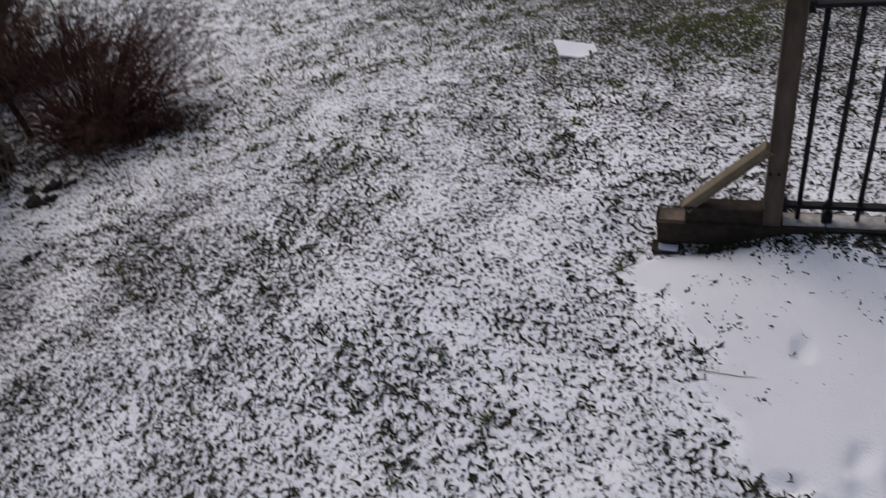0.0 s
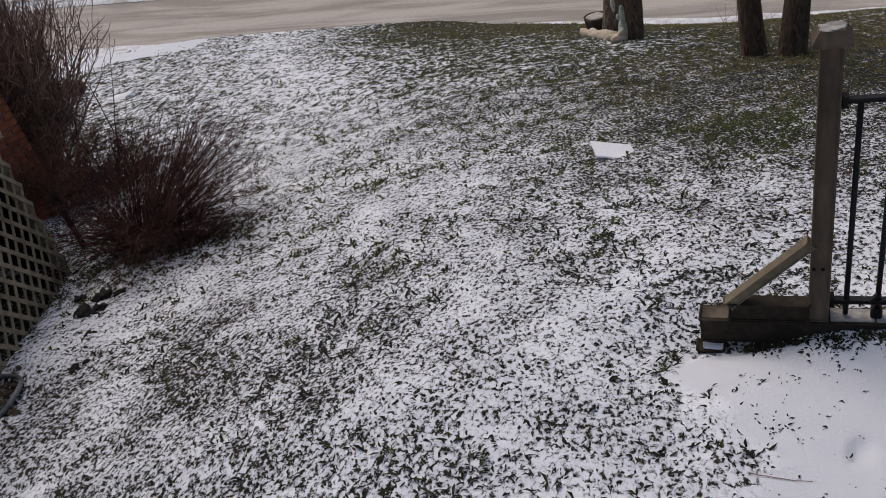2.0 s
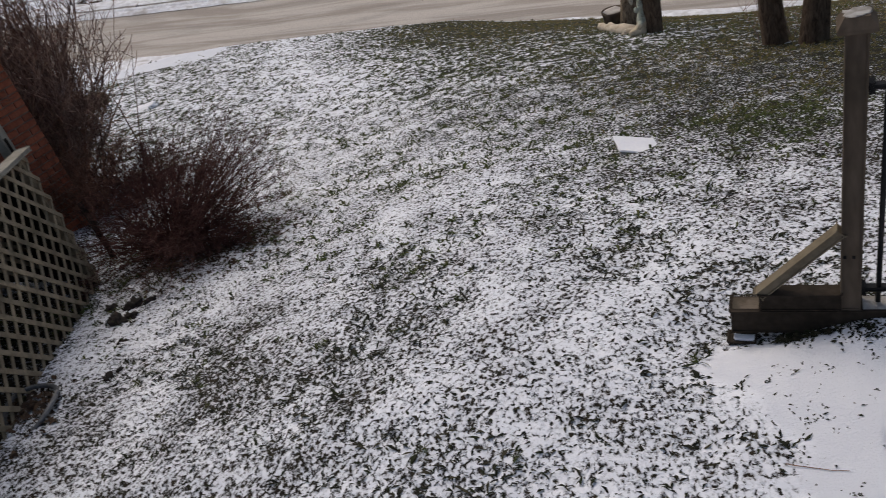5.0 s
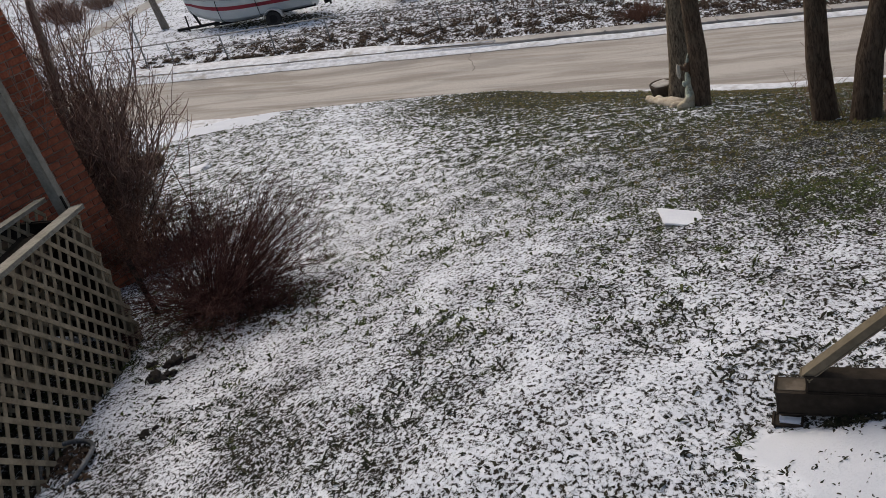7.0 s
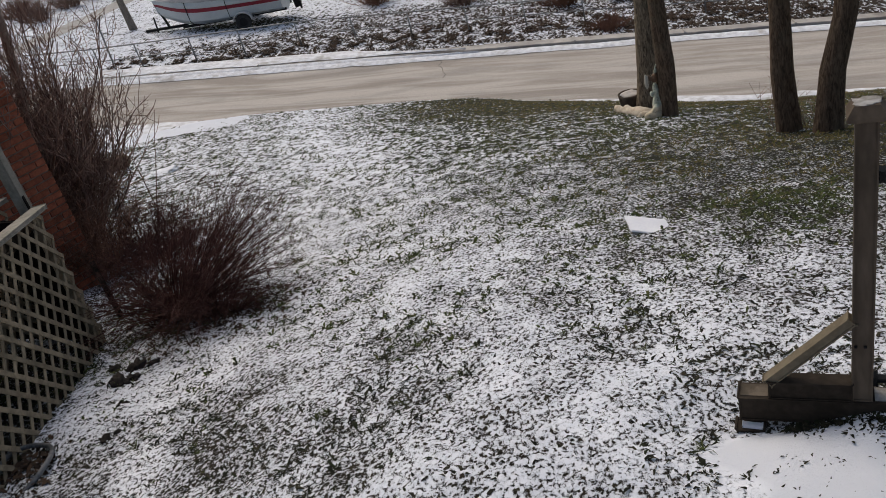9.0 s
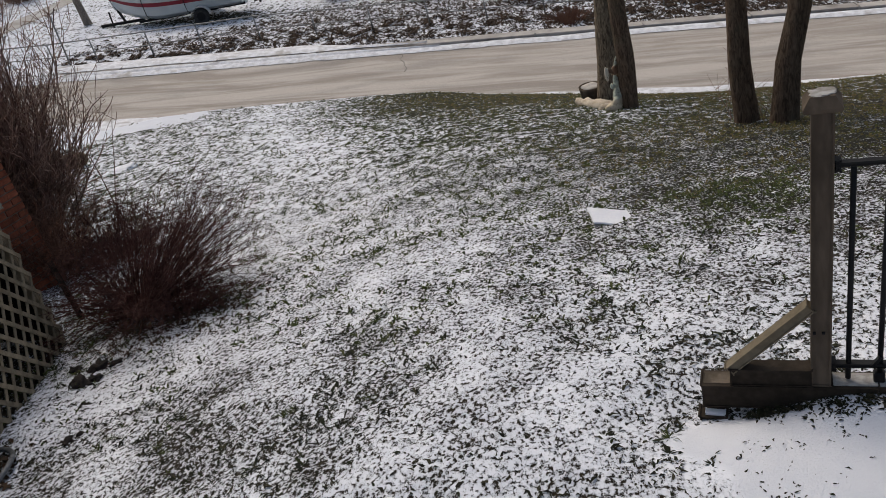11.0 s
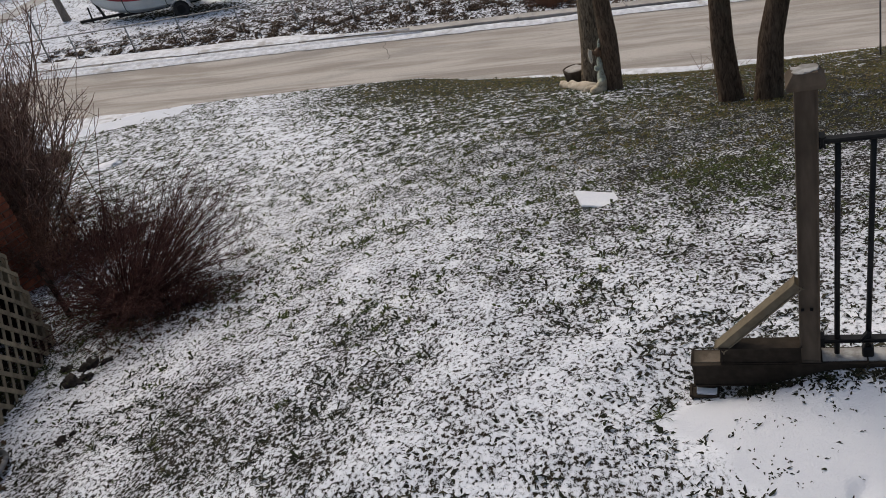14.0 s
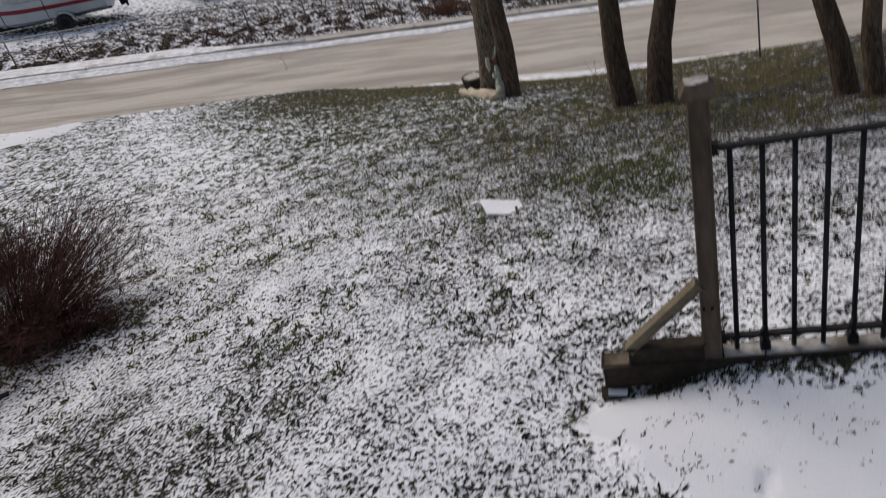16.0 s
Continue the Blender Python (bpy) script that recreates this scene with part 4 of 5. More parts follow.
# ---- thin marker rod by the street ----
def build_marker():
    m = thing("marker_rod", stand(4.89, 11.72), "thin grey metal marker rod pushed into the lawn", "rod")
    part("rod", pipe([(0, 0, -0.1), (0, 0.0, 1.35)], 0.013), M_GALV, m)
    part("tip", pipe([(0, 0, 1.34), (0, 0, 1.37)], 0.017), M_METAL, m)


build_marker()


# ---- kerb, far fence, boat, pole ----
def build_kerb():
    kerb = thing("kerb", pose(0, 0, 0), "low weathered concrete kerb wall along the street", "kerb", kind="structure")
    rnd = random.Random(8)
    x = -30.0
    while x < 24:
        w = 3.05 + rnd.uniform(-0.15, 0.15)
        y = KERB_Y + 0.17 + rnd.uniform(-0.015, 0.015)
        a, b = (x + 0.012, y, float(road_z(x, y)) - 0.02 + rnd.uniform(-0.01, 0.01)), (x + w - 0.012, y, float(road_z(x + w, y)) - 0.02 + rnd.uniform(-0.01, 0.01))
        part("kerb_block", bar_between(a, b, 0.34, 0.25, 0.03), M_CONC, kerb)
        x += w


build_kerb()
strip("snow_verge", -40, -2.9, KERB_Y + 0.02, lambda x: KERB_Y + 0.8 - 0.76 * float(sst((x + 7.5) / 4.5)), 0.128, M_SLUSH, "snow lying on the kerb wall", "snow", 0.15, 0.08, 9.0, 0.03)


def fence_y(x):
    return float(np.interp(x, [-24, -14.5, -11.6, -8.4, 0, 8, 24], [25.2, 25.6, 26.15, 26.9, 27.0, 26.6, 26.2]))


def build_far_fence():
    fence = thing("fence", pose(0, 0, 0), "low galvanised pipe fence along the far yard", "fence")
    xs = [-21.6, -19.7, -17.8, -16.0, -14.55, -13.3, -11.65, -10.15, -8.4, -6.6, -4.8, -3.0, -1.2, 0.6, 2.4, 4.2, 6.0, 7.8, 9.6]
    for x in xs:
        y = fence_y(x)
        z = float(road_z(x, y))
        part("fence_post", pipe([(x, y, z - 0.1), (x, y, z + 0.80)], 0.024), M_GALV, fence)
    for dz, r in ((0.78, 0.020), (0.36, 0.016)):
        part("fence_rail", pipe([(x, fence_y(x), float(road_z(x, fence_y(x))) + dz) for x in xs], r), M_GALV, fence)


build_far_fence()


def build_pole():
    p = thing("sign_pole", stand(-14.3, 25.95), "thin leaning metal pole with a round bare finial", "pole")
    part("shaft", pipe([(0, 0, -0.1), (0.08, 0.0, 1.62)], 0.028), M_GALV, p)
    rnd = random.Random(3)
    part("dry_head", mesh_of("dry_head", *tubes([wander(rnd, (0.08, 0, 1.58), (rnd.uniform(-1, 1), rnd.uniform(-1, 1), rnd.uniform(-0.3, 1)), 0.28, 0.008, 0.004, 3, 0.3) for _ in range(22)], 4)), M_TWIG2, p)


build_pole()


def build_boat():
    x, y = -11.03, 30.5
    slope = math.degrees(math.atan((gz(x - 2, y) - gz(x + 2, y)) / 4))
    # local +x points to the bow
    boat = thing("motorboat", pose(x, y, gz(x, y)) @ pose(0, 0, 0, 0, 0, 184) @ pose(0, 0, 0, 0, 5.0 - slope, 0), "white motorboat with red stripe and grey cover on a trailer", "boat")
    secs = []
    L0, L1 = -1.45, 3.25
    n = 22
    prof = [(0.0, 0.0), (0.45, 0.12), (0.86, 0.30), (0.93, 0.52), (0.98, 0.74), (1.0, 0.86), (0.97, 0.97)]
    for i in range(n + 1):
        f = i / n
        xx = L0 + (L1 - L0) * f
        half = 0.98 * (1 - max(0, (f - 0.45) / 0.55) ** 2.2)
        keel = 0.22 + 0.66 * max(0, (f - 0.62) / 0.38) ** 2.0
        gun = 1.08 + 0.34 * f ** 1.5
        ring = [(xx + (0.10 * h if f > 0.98 else 0), half * w + 0.004, keel + (gun - keel) * h) for w, h in prof]
        secs.append(ring)
    hull_v, hull_f, m = [], [], len(prof)
    stripe_v, stripe_f = [], []
    for ring in secs:
        hull_v += [(a, -b, c) for a, b, c in reversed(ring)] + ring[1:]
    w = 2 * m - 1
    for i in range(n):
        for j in range(w - 1):
            k = i * w + j
            hull_f.append((k, k + w, k + w + 1, k + 1))
    hull_f.append(tuple(range(w)))
    me = mesh_of("hull", hull_v, hull_f, smooth=False)
    part("hull", me, M_HULL, boat, "glossy white hull")
    for side in (1, -1):
        v, f = [], []
        for i, ring in enumerate(secs):
            for h in (0.62, 0.76):
                p0 = next(k for k in range(m - 1) if prof[k + 1][1] >= h)
                u = (h - prof[p0][1]) / (prof[p0 + 1][1] - prof[p0][1])
                a, b = Vector(ring[p0]), Vector(ring[p0 + 1])
                q = a.lerp(b, u)
                v.append((q.x, side * (q.y + 0.008), q.z + 0.24 * max(0, i / n - 0.0) * 0))
        for i in range(n):
            f.append((2 * i, 2 * i + 2, 2 * i + 3, 2 * i + 1))
        part("stripe", mesh_of("stripe", v, f), M_RED, boat, "red waterline stripe")
    cov = []
    for i, ring in enumerate(secs):
        a, b, c = ring[-1]
        for j in range(9):
            t = -1 + 2 * j / 8
            cov.append((a, t * (b + 0.02), c + 0.02 + 0.38 * (1 - t * t) * math.sin(math.pi * min(1, i / n * 1.1)) ** 0.6 - 0.03 * abs(math.sin(i * 1.3))))
    cf = [(i * 9 + j, i * 9 + 9 + j, i * 9 + 10 + j, i * 9 + 1 + j) for i in range(n) for j in range(8)]
    part("cover", mesh_of("cover", cov, cf, smooth=True), M_GREY, boat, "grey canvas cover")
    for xs_ in (0.55, 2.05):
        k = int((xs_ - L0) / (L1 - L0) * n)
        for side in (1, -1):
            part("strap", mesh_of("strap", *tubes([[((p[0], side * (p[1] + 0.012), p[2]), 0.014) for p in secs[k]]], 5)), M_METAL, boat)
    motor = part("outboard_motor", lump(0.17, 0.17, 0.30, 0.15, 3, 1.0), M_METAL, boat, "black outboard motor", at=pose(-1.72, 0, 1.25))
    part("leg", bar_between((0, 0, -0.25), (-0.12, 0, -0.98), 0.10, 0.17, 0.03), M_METAL, motor)
    part("propeller", mesh_of("propeller", *tubes([[((-0.20, 0, -0.95), 0.03), ((-0.20, 0.13 * math.cos(a), -0.95 + 0.13 * math.sin(a)), 0.05)] for a in (0.3, 2.4, 4.5)], 5)), M_METAL, motor)
    trailer = thing("boat_trailer", boat.matrix_basis.copy(), "pale steel boat trailer with a single axle", "trailer")
    for s in (0.55, -0.55):
        part("frame_rail", bar_between((-1.5, s, 0.36), (2.4, s * 0.6, 0.36), 0.06, 0.08), M_METAL, trailer)
        part("bunk", bar_between((-1.4, s * 0.75, 0.47), (1.6, s * 0.75, 0.47), 0.09, 0.05), M_WOOD_DARK, trailer)
    part("tongue", bar_between((2.3, 0, 0.36), (3.9, 0, 0.40), 0.08, 0.09), M_METAL, trailer)
    part("axle", bar_between((0, -0.95, 0.29), (0, 0.95, 0.29), 0.06, 0.06), M_METAL, trailer)
    part("winch_post", bar_between((3.0, 0, 0.38), (3.25, 0, 1.25), 0.07, 0.07), M_METAL, trailer)
    part("jack", pipe([(3.45, 0.06, 0.10), (3.45, 0.06, 0.85)], 0.03), M_METAL, trailer)
    part("jack_wheel", lump(0.13, 0.07, 0.13, 0.05, 2, 3.0), M_TYRE, trailer, at=pose(3.45, 0.06, 0.12))
    part("crossbar", bar_between((0.7, -0.6, 0.34), (0.7, 0.6, 0.34), 0.05, 0.05), M_STEEL, trailer)
    for s in (1.02, -1.02):
        bm = bmesh.new()
        ring = 28
        prof2 = [(0.15, -0.07), (0.24, -0.085), (0.275, -0.06), (0.285, 0.0), (0.275, 0.06), (0.24, 0.085), (0.15, 0.07)]
        vv = [[bm.verts.new((r * math.cos(2 * math.pi * j / ring), d, r * math.sin(2 * math.pi * j / ring))) for r, d in prof2] for j in range(ring)]
        for j in range(ring):
            for q in range(len(prof2) - 1):
                bm.faces.new((vv[j][q], vv[j][q + 1], vv[(j + 1) % ring][q + 1], vv[(j + 1) % ring][q]))
        wheel = part("wheel", bm, M_TYRE, trailer, "black trailer tyre", at=pose(0, s, 0.285))
        part("rim", mesh_of("rim", *tubes([[((0, -0.05, 0), 0.15), ((0, -0.02, 0), 0.16), ((0, 0.02, 0), 0.16), ((0, 0.05, 0), 0.15)]], 20)), M_METAL, wheel)
        arch = []
        for j in range(9):
            a = math.pi * (0.04 + 0.92 * j / 8)
            for d in (-0.12, 0.12):
                arch.append((0.36 * math.cos(a), s + d, 0.30 + 0.34 * math.sin(a)))
        arch2 = [(a * 0.94, b, 0.30 + (c - 0.30) * 0.94) for a, b, c in arch]
        f = []
        for j in range(8):
            f.append((2 * j, 2 * j + 2, 2 * j + 3, 2 * j + 1))
            f.append((18 + 2 * j, 18 + 2 * j + 1, 18 + 2 * j + 3, 18 + 2 * j + 2))
            f.append((2 * j, 18 + 2 * j, 18 + 2 * j + 2, 2 * j + 2))
            f.append((2 * j + 1, 2 * j + 3, 18 + 2 * j + 3, 18 + 2 * j + 1))
        part("mudguard", mesh_of("mudguard", arch + arch2, f), M_STEEL, trailer, "white steel mudguard")


build_boat()

# ---- grass, weeds and leaves that show through the snow ----
def blades(name, spots, rnd, count, length, width, rise, material, label, category):
    """Bent, tapering blades in tufts: spots are rows of x, y, z and size."""
    n = len(spots) * count
    base = np.repeat(spots[:, :3], count, 0)
    size = np.repeat(spots[:, 3], count) * rnd.uniform(0.55, 1.25, n)
    a = rnd.uniform(0, 2 * np.pi, n)
    lean = np.repeat(rnd.uniform(0, 2 * np.pi, len(spots)), count)
    d = np.stack([np.cos(a) + 0.7 * np.cos(lean), np.sin(a) + 0.7 * np.sin(lean), np.zeros(n)], 1)
    d /= np.linalg.norm(d, axis=1)[:, None] + 1e-6
    s = np.stack([-d[:, 1], d[:, 0], np.zeros(n)], 1)
    up = np.array([0, 0, 1.0])
    L, W = (size * length)[:, None], (size * width)[:, None]
    lift = rnd.uniform(0.15, 1.0, n)[:, None] * rise
    base = base + d * (rnd.uniform(-0.3, 0.5, n)[:, None] * L) - up * 0.006
    mid = base + d * L * 0.5 + up * lift * L
    tip = base + d * L + up * lift * L * rnd.uniform(0.0, 1.2, n)[:, None] + s * L * rnd.uniform(-0.3, 0.3, n)[:, None]
    v = np.stack([base - s * W * 0.45, base + s * W * 0.45, mid + s * W, mid - s * W, tip], 1).reshape(-1, 3)
    k = np.arange(n)[:, None] * 5
    quads, tris = k + np.array([0, 1, 2, 3]), k + np.array([3, 2, 4])
    me = bpy.data.meshes.new(name)
    me.vertices.add(len(v))
    me.vertices.foreach_set("co", v.ravel().astype(np.float32))
    loops = np.concatenate([quads, tris], 1).ravel()
    me.loops.add(len(loops))
    me.loops.foreach_set("vertex_index", loops.astype(np.int32))
    starts = (np.arange(n)[:, None] * 7 + np.array([0, 4])).ravel()
    me.polygons.add(2 * n)
    me.polygons.foreach_set("loop_start", starts.astype(np.int32))
    me.update(calc_edges=True)
    me.materials.append(material)
    return tagged(new(name, me), label, category, kind="stuff")


def scatter(rnd, x0, x1, y0, y1, per_m2, bias=0.0, power=1.0, clump=0.75):
    """Places on the lawn, thicker where the snow is thin and gathered in clumps."""
    n = int((x1 - x0) * (y1 - y0) * per_m2)
    x, y = rnd.uniform(x0, x1, n), rnd.uniform(y0, y1, n)
    keep = (y < lawn_edge(x) + 0.1) & (np.abs(x + 1.2) < 2.6 + 0.62 * y)
    x, y = x[keep], y[keep]
    c = snow_cover(x, y)
    g = noise_grid(x, y, 1.8, 3.0) * 0.3 + noise_grid(x, y, 11.0, 5.0) * 0.7
    chance = np.clip(0.95 - c + bias + clump * g, 0, 1) ** power
    keep = rnd.uniform(0, 1, len(x)) < chance
    x, y = x[keep], y[keep]
    return np.stack([x, y, land(x, y) + 0.012 * noise_grid(x, y, 1.1, 2.0), rnd.uniform(0.6, 1.3, len(x))], 1)


def build_grass():
    rnd = np.random.RandomState(7)
    near = scatter(rnd, -5.5, 2.4, 1.2, 6.4, 1750, -0.05, clump=0.8)
    middle, far = scatter(rnd, -9, 5.5, 6.0, 12.0, 640, -0.10, clump=1.4), scatter(rnd, -13, 10, 12.0, 20.6, 290, -0.16, clump=1.6)
    middle[:, 3] *= 1.2
    far[:, 3] *= 1.55
    near[:, 3] *= rnd.uniform(0.35, 1.4, len(near))
    both = np.concatenate([middle, far])
    bare = snow_cover(both[:, 0], both[:, 1]) + rnd.normal(0, 0.06, len(both)) < 0.42
    dark = near[:, 1] < rnd.uniform(3.8, 6.8, len(near))
    blades("grass", near[dark], rnd, 3, 0.035, 0.0048, 0.34, M_BLADE, "dark withered blades lying in the snow", "grass")
    blades("grass", np.concatenate([near[~dark], both[~bare]]), rnd, 4, 0.036, 0.0054, 0.45, M_MID, "dark green grass blades poking through the snow", "grass")
    blades("grass", both[bare], rnd, 4, 0.028, 0.0046, 0.6, M_GREEN, "olive green grass on the bank by the trees", "grass")
    # tall weeds at the edge of the patio and green tufts on the lawn
    x = 0.62 + 2.6 * rnd.uniform(0, 1, 900) ** 0.9
    y = 2.935 - 0.296 * (x - 0.6) - np.abs(rnd.normal(0, 0.075, 900)) * np.clip((x - 0.4) / 0.5, 0.3, 1)
    spots = np.stack([x, y, land(x, y), rnd.uniform(0.5, 1.3, len(x))], 1)
    blades("weeds", spots, rnd, 5, 0.028, 0.0048, 0.4, M_BLADE, "dark withered weeds along the sill beam", "weeds")
    x, y = rnd.uniform(-3.2, 0.3, 60), rnd.uniform(1.7, 4.5, 60)
    spots = np.stack([x, y, land(x, y), rnd.uniform(0.6, 1.2, len(x))], 1)
    blades("weeds", spots, rnd, 26, 0.042, 0.0024, 0.55, M_MID, "green grass tufts standing out of the snow", "grass")
    # small clusters on the patio snow
    c = [(0.61, 2.68), (0.72, 2.63), (0.64, 2.43), (0.63, 2.42), (0.64, 2.36), (0.60, 2.36), (0.79, 2.35), (0.69, 2.30), (0.35, 2.41), (0.41, 2.46), (0.39, 2.33), (0.42, 2.29), (0.65, 2.00), (0.44, 2.16), (0.23, 2.63), (0.28, 2.62), (0.95, 2.64), (0.80, 2.44), (0.86, 2.42), (0.57, 2.34), (1.10, 2.48), (1.22, 2.44), (1.34, 2.36), (1.18, 2.30), (1.02, 2.20)]
    p = np.concatenate([np.repeat(np.array(c), 5, 0) + rnd.normal(0, 0.022, (len(c) * 5, 2)), np.stack([rnd.uniform(0.1, 1.7, 150), rnd.uniform(2.0, 2.72, 150)], 1)])
    spots = np.stack([p[:, 0], p[:, 1], land(p[:, 0], p[:, 1]) + 0.004, rnd.uniform(0.4, 0.9, len(p))], 1)
    blades("weeds", spots, rnd, 3, 0.030, 0.0046, 0.4, M_BLADE, "scattered withered leaves on the patio snow", "leaves")


build_grass()


def build_litter():
    rnd = np.random.RandomState(9)
    n = 15000
    x = rnd.uniform(-14.5, 7.5, n)
    y = KERB_Y + 0.45 + np.abs(rnd.normal(0, 1.5, n)) + 0.3 * np.clip(x + 11, 0, 5) * rnd.uniform(0, 1, n)
    keep = noise_grid(x, y, 2.4, 4.0) > 0.08
    x, y = x[keep], y[keep]
    spots = np.stack([x, y, road_z(x, y) + 0.01, rnd.uniform(0.5, 1.4, len(x))], 1)
    blades("leaf_litter", spots, rnd, 4, 0.085, 0.018, 0.6, M_LEAF, "brown fallen leaves and dead stalks in a snowy bed", "leaves")
    # dead leaves under the shrubs and along the lattice, thick enough to imitate shade there
    m = 1000
    x = np.concatenate([rnd.normal(-3.42, 0.36, m), rnd.normal(-5.6, 0.4, m)])
    y = np.concatenate([rnd.normal(6.02, 0.28, m), rnd.normal(8.6, 0.4, m)])
    spots = np.stack([x, y, land(x, y) + 0.01, rnd.uniform(0.5, 1.3, len(x))], 1)
    blades("leaf_litter", spots, rnd, 4, 0.040, 0.008, 0.40, M_LEAF, "dead leaves under the bare shrubs, strewn thick to darken the shaded snow", "leaves")


build_litter()


def build_clods():
    rnd = random.Random(6)
    for x, y, r in ((-3.76, 4.93, 0.085), (-3.66, 4.98, 0.05), (-3.73, 5.16, 0.075), (-3.60, 5.20, 0.045), (-3.42, 4.07, 0.06), (-3.35, 4.13, 0.04), (-3.55, 4.55, 0.045), (-3.95, 5.2, 0.05)):
        c = part("soil_clod", lump(r, r * 0.7, r * 0.5, 1.1, 3, x * 7), M_SOIL, None, at=stand(x, y, rnd.uniform(0, 180), 0.01))
        tagged(c, "dark wet clod of soil in the snow", "clod", "soil clods")


build_clods()


def build_hoop():
    hx, hy = -3.84, 3.83
    hoop = thing("hose_ring", stand(hx, hy, 20, -0.01), "dark grey hose ring lying against the lattice foot", "hose")
    pts = [(0.17 * math.cos(a), 0.25 * math.sin(a), 0.016 + 0.03 * math.cos(a * 2 + 1)) for a in [2 * math.pi * i / 36 for i in range(37)]]
    part("ring", pipe(pts, 0.017), M_HOSE, hoop)
    rnd = np.random.RandomState(3)
    x, y = rnd.normal(hx, 0.12, 70), rnd.normal(hy, 0.16, 70)
    blades("leaf_litter", np.stack([x, y, land(x, y) + 0.01, rnd.uniform(0.6, 1.2, 70)], 1), rnd, 3, 0.06, 0.016, 0.5, M_LEAF, "curled dead leaves inside the hose ring", "leaves")


build_hoop()


def build_log():
    log = thing("log", stand(-9.1, 14.6, 14, 0.0), "dark rotting log lying behind the shrubs", "log")
    part("bole", mesh_of("bole", *tubes([[((-0.62, 0, 0.08), 0.05), ((-0.58, 0, 0.08), 0.12), ((-0.3, 0.03, 0.12), 0.155), ((0.0, 0.02, 0.10), 0.15), ((0.3, -0.02, 0.12), 0.16), ((0.45, 0, 0.11), 0.12), ((0.50, 0, 0.11), 0.04)]], 12), smooth=True), M_BARK2, log)
    stake = thing("stake", pose(-4.55, 6.55, gz(-4.55, 6.55), 0, 0, 0), "leaning dark wooden stake by the lattice corner", "stake")
    part("shaft", bar_between((0.10, -0.25, -0.05), (-0.16, 0.10, 0.50), 0.04, 0.035), M_WOOD_DARK, stake)
    sx, sy = 0.55, 2.05
    twig = thing("twig", stand(sx, sy), "thin fallen twig on the snow at the patio's edge", "twig")
    rnd = random.Random(2)
    l = wander(rnd, (-0.10, 0.12, 0.010), (1, -0.75, 0.0), 0.22, 0.0024, 0.0012, 7, 0.5)
    part("shaft", mesh_of("shaft", *tubes([[((p.x, p.y, max(0.008, p.z)), r) for p, r in l]], 5)), M_TWIG2, twig)


build_log()


def build_snowy_stone():
    s = thing("stone", stand(-7.5, 13.75, 15, 0.02), "flat stone topped with snow on the lawn", "stone")
    part("base", lump(0.27, 0.20, 0.06, 0.6, 3, 5.0), M_CONC, s)
    part("snow_cap", lump(0.25, 0.18, 0.03, 0.6, 3, 5.0), M_SNOW, s, at=pose(0, 0, 0.045))


build_snowy_stone()


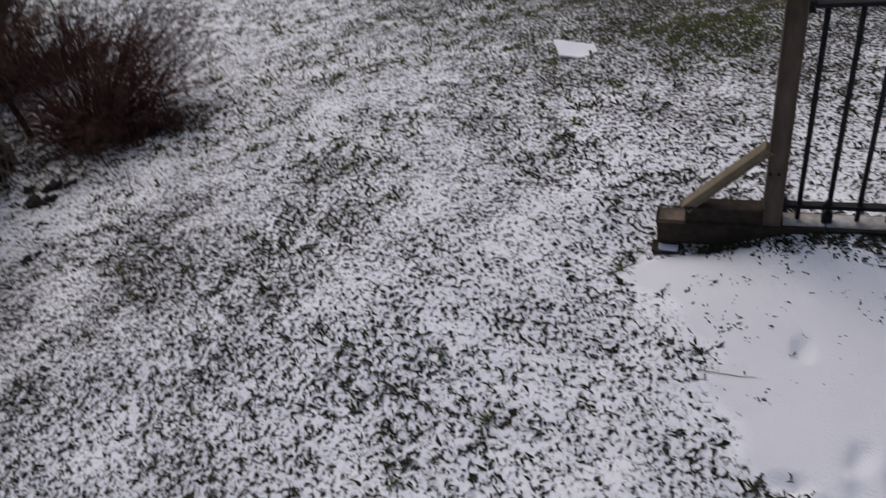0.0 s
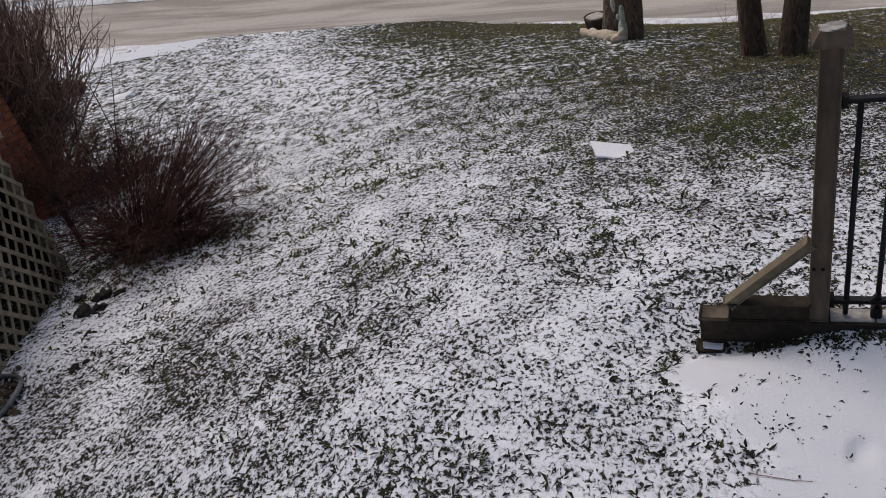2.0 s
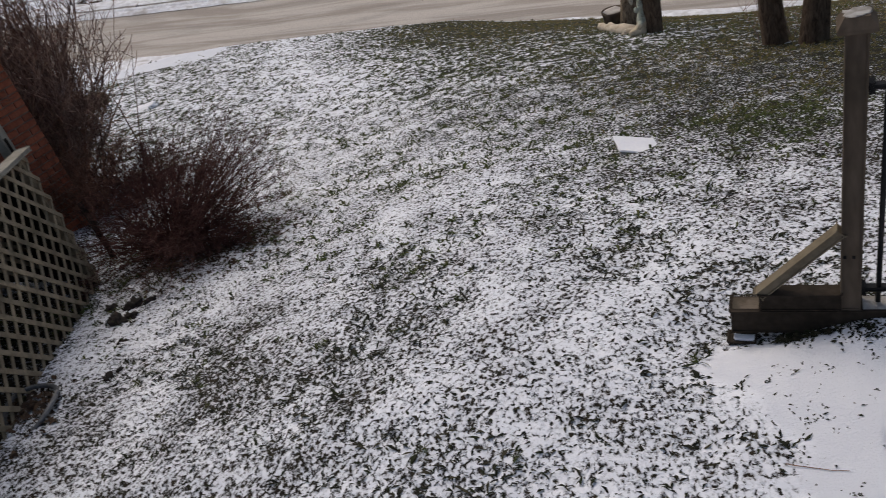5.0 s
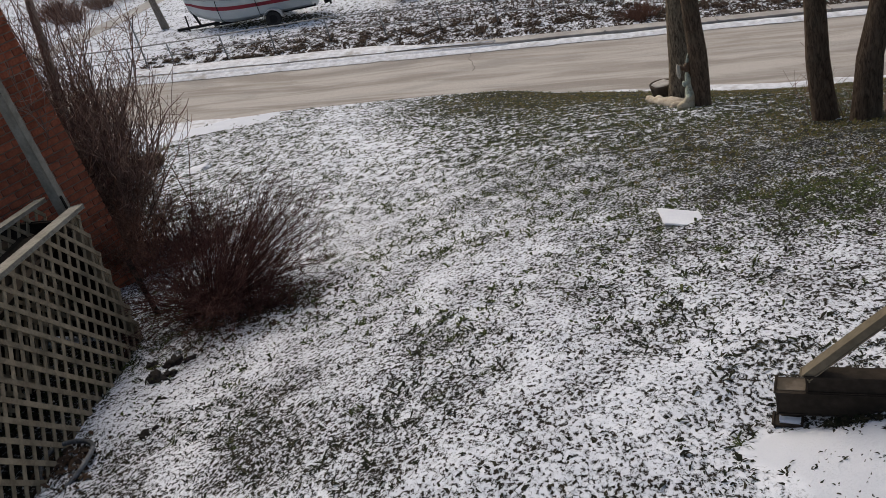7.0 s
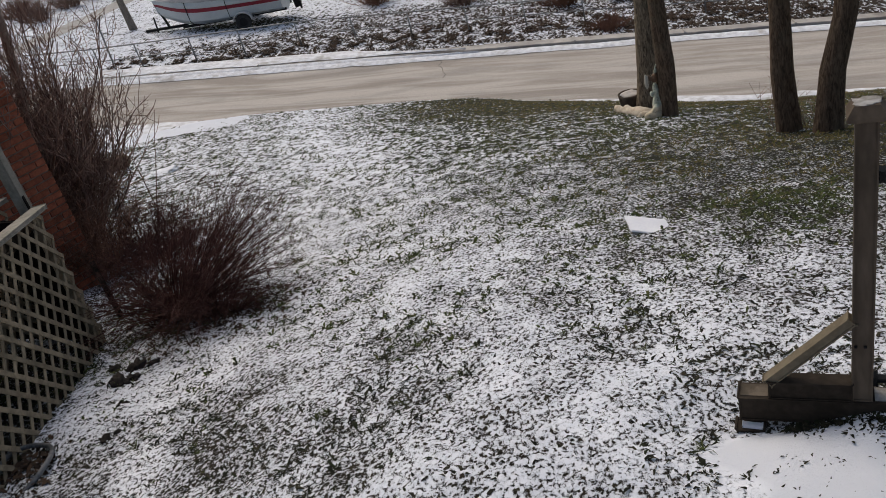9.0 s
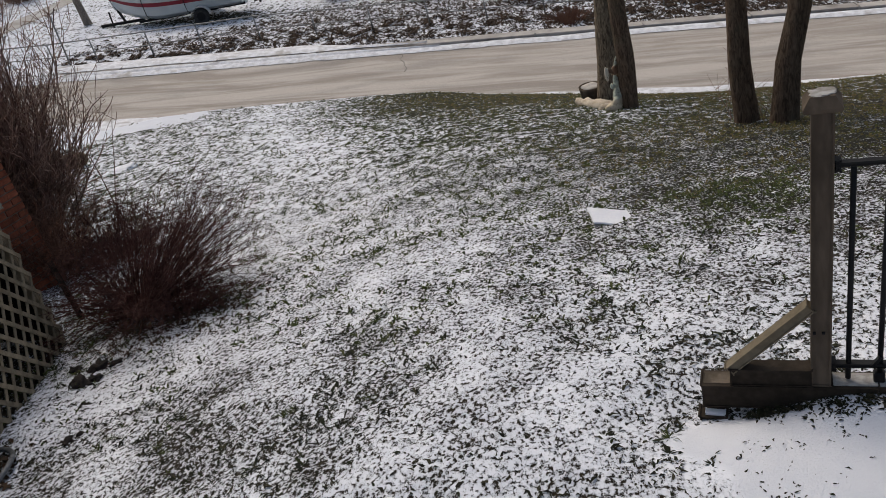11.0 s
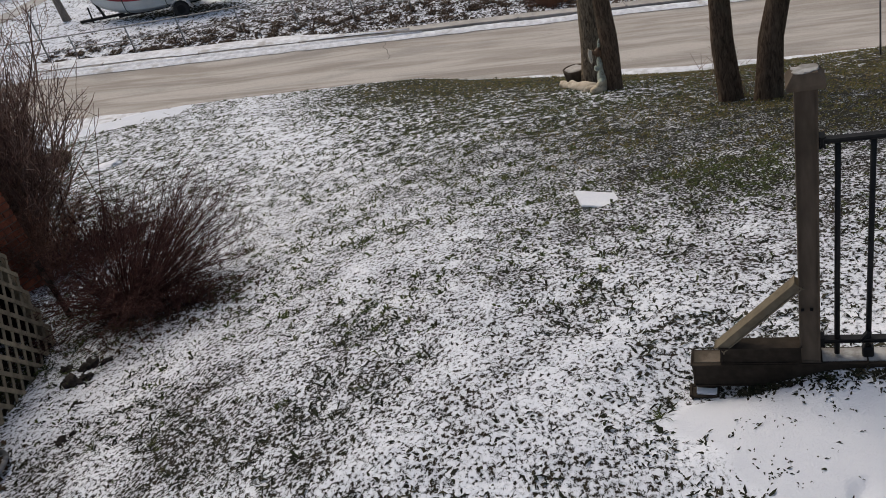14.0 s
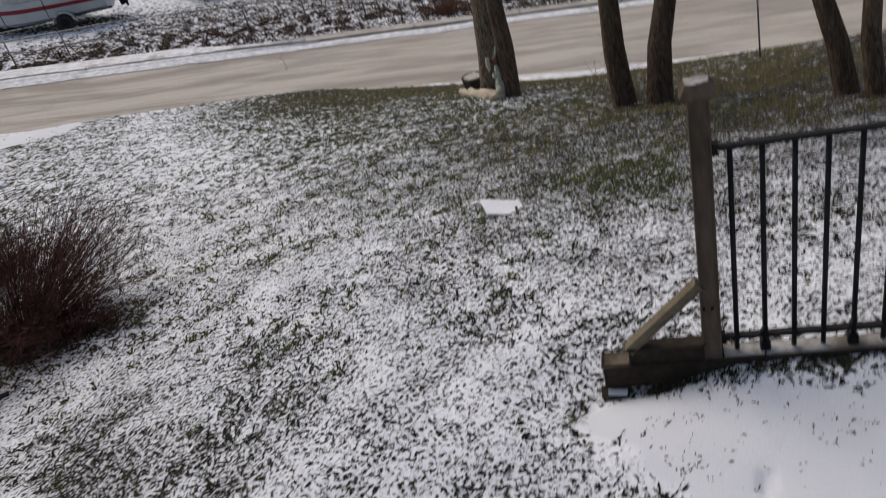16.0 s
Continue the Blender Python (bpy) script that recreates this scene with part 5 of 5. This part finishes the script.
# ---- far yard ----
def build_far_yard():
    t = thing("tree", stand(-15.7, 30.96), "slim pale-barked tree beside the boat", "tree", "trees by the street")
    part("trunk", trunk_mesh([(0, 0, -0.15, 0.15), (-0.03, 0, 0.6, 0.13), (-0.08, 0, 1.4, 0.11), (-0.3, 0.1, 4.2, 0.06)], 16, 0.04, 3.0), M_BARK3, t)
    rnd = random.Random(17)
    fine = [wander(rnd, (-0.2 - 0.05 * i / 9, 0.05, 2.4 + 0.18 * i), (rnd.uniform(-1, 1), rnd.uniform(-1, 1), 0.9), rnd.uniform(0.8, 1.8), 0.03, 0.004, 6, 0.3, 0.1) for i in range(11)]
    part("crown", mesh_of("crown", *tubes(fine, 5, False)), M_TWIG2, t, kind="stuff")
    for x, y, h, mat, label in ((-6.6, 31.8, 0.9, M_TWIG3, "dark bare shrub in the far yard"), (0.0, 29.3, 0.9, M_TWIG3, "rust-coloured clipped shrub in the far yard"), (-3.4, 30.6, 0.7, M_TWIG2, "low brown shrub in the far yard"), (1.2, 26.0, 0.45, M_TWIG3, "small rusty shrub behind the kerb"), (-20.9, 33.8, 0.9, M_TWIG2, "low brown brush beside the lane"), (-20.6, 36.0, 1.0, M_TWIG2, "brown brush beside the lane"), (-22.2, 34.6, 1.0, M_TWIG3, "brown brush beside the lane"), (-19.9, 37.5, 0.9, M_TWIG2, "brown brush beside the lane")):
        build_shrub(x, y, label, mat, int(100 + x * 10), stems=130, spread=1.6, height=h, foot=0.5, r0=0.014, side=7, twig=0.45, curl=0.5)
    box = thing("storage_box", stand(1.95, 29.6, 4), "white boarded storage box in the far yard", "box")
    for i in range(5):
        part("board", block(0.19, 0.6, 0.75, 0.008), M_BOX, box, at=pose(-0.4 + 0.2 * i, 0, 0))
    part("lid", block(1.06, 0.7, 0.05, 0.01), M_GREY, box, at=pose(0, 0, 0.75))
    # a lane that climbs away past the boat
    xs = [(-19.9, 27.0, 0.6), (-19.4, 29.5, 0.55), (-18.85, 32, 0.48), (-18.3, 35, 0.42), (-17.7, 40, 0.5), (-16.0, 60, 0.8)]
    v, f = [], []
    for i, (x, y, w) in enumerate(xs):
        for s in (-1, 1):
            v.append((x + s * w, y, float(road_z(x + s * w, y)) + 0.018))
    for i in range(len(xs) - 1):
        f.append((2 * i, 2 * i + 1, 2 * i + 3, 2 * i + 2))
    me = mesh_of("lane", v, f)
    me.materials.append(M_LANE)
    tagged(new("lane", me), "narrow slushy lane climbing past the boat", "lane", kind="structure")
    # the crack across the street
    rnd = random.Random(1)
    pts = []
    for i in range(7):
        yy = 22.5 + 0.28 * i
        xx = -3.45 - 0.05 * i + rnd.uniform(-0.08, 0.08)
        pts.append(((xx, yy, float(road_z(xx, yy)) + 0.001), 0.006 + 0.004 * rnd.random()))
    crack = part("road_crack", mesh_of("road_crack", *tubes([pts], 4)), M_TAR, None)
    tagged(crack, "dark filled crack running across the asphalt", "crack", kind="structure")


build_far_yard()


def build_pine_twig():
    """The tip of a low pine branch hanging from the tree."""
    rnd = random.Random(12)
    branch = thing("pine_branch", pose(3.05, 9.0, 0.05), "green pine branch tip hanging over the bank", "branch")
    part("stick", mesh_of("stick", *tubes([wander(rnd, (0.55, 0, 0.10), (-1, 0, -0.1), 0.8, 0.012, 0.004, 6, 0.1)], 5)), M_TWIG2, branch)
    lines = []
    for i in range(260):
        x = rnd.uniform(-0.3, 0.5)
        p = Vector((x, rnd.uniform(-0.03, 0.03), 0.10 - 0.04 * (0.5 - x)))
        lines.append(wander(rnd, p, (rnd.uniform(-1.2, 0.1), rnd.uniform(-1, 1), rnd.uniform(-0.8, 0.5)), rnd.uniform(0.06, 0.12), 0.0022, 0.001, 2, 0.1))
    part("needles", mesh_of("needles", *tubes(lines, 3, False)), M_NEEDLE, branch, kind="stuff")


build_pine_twig()
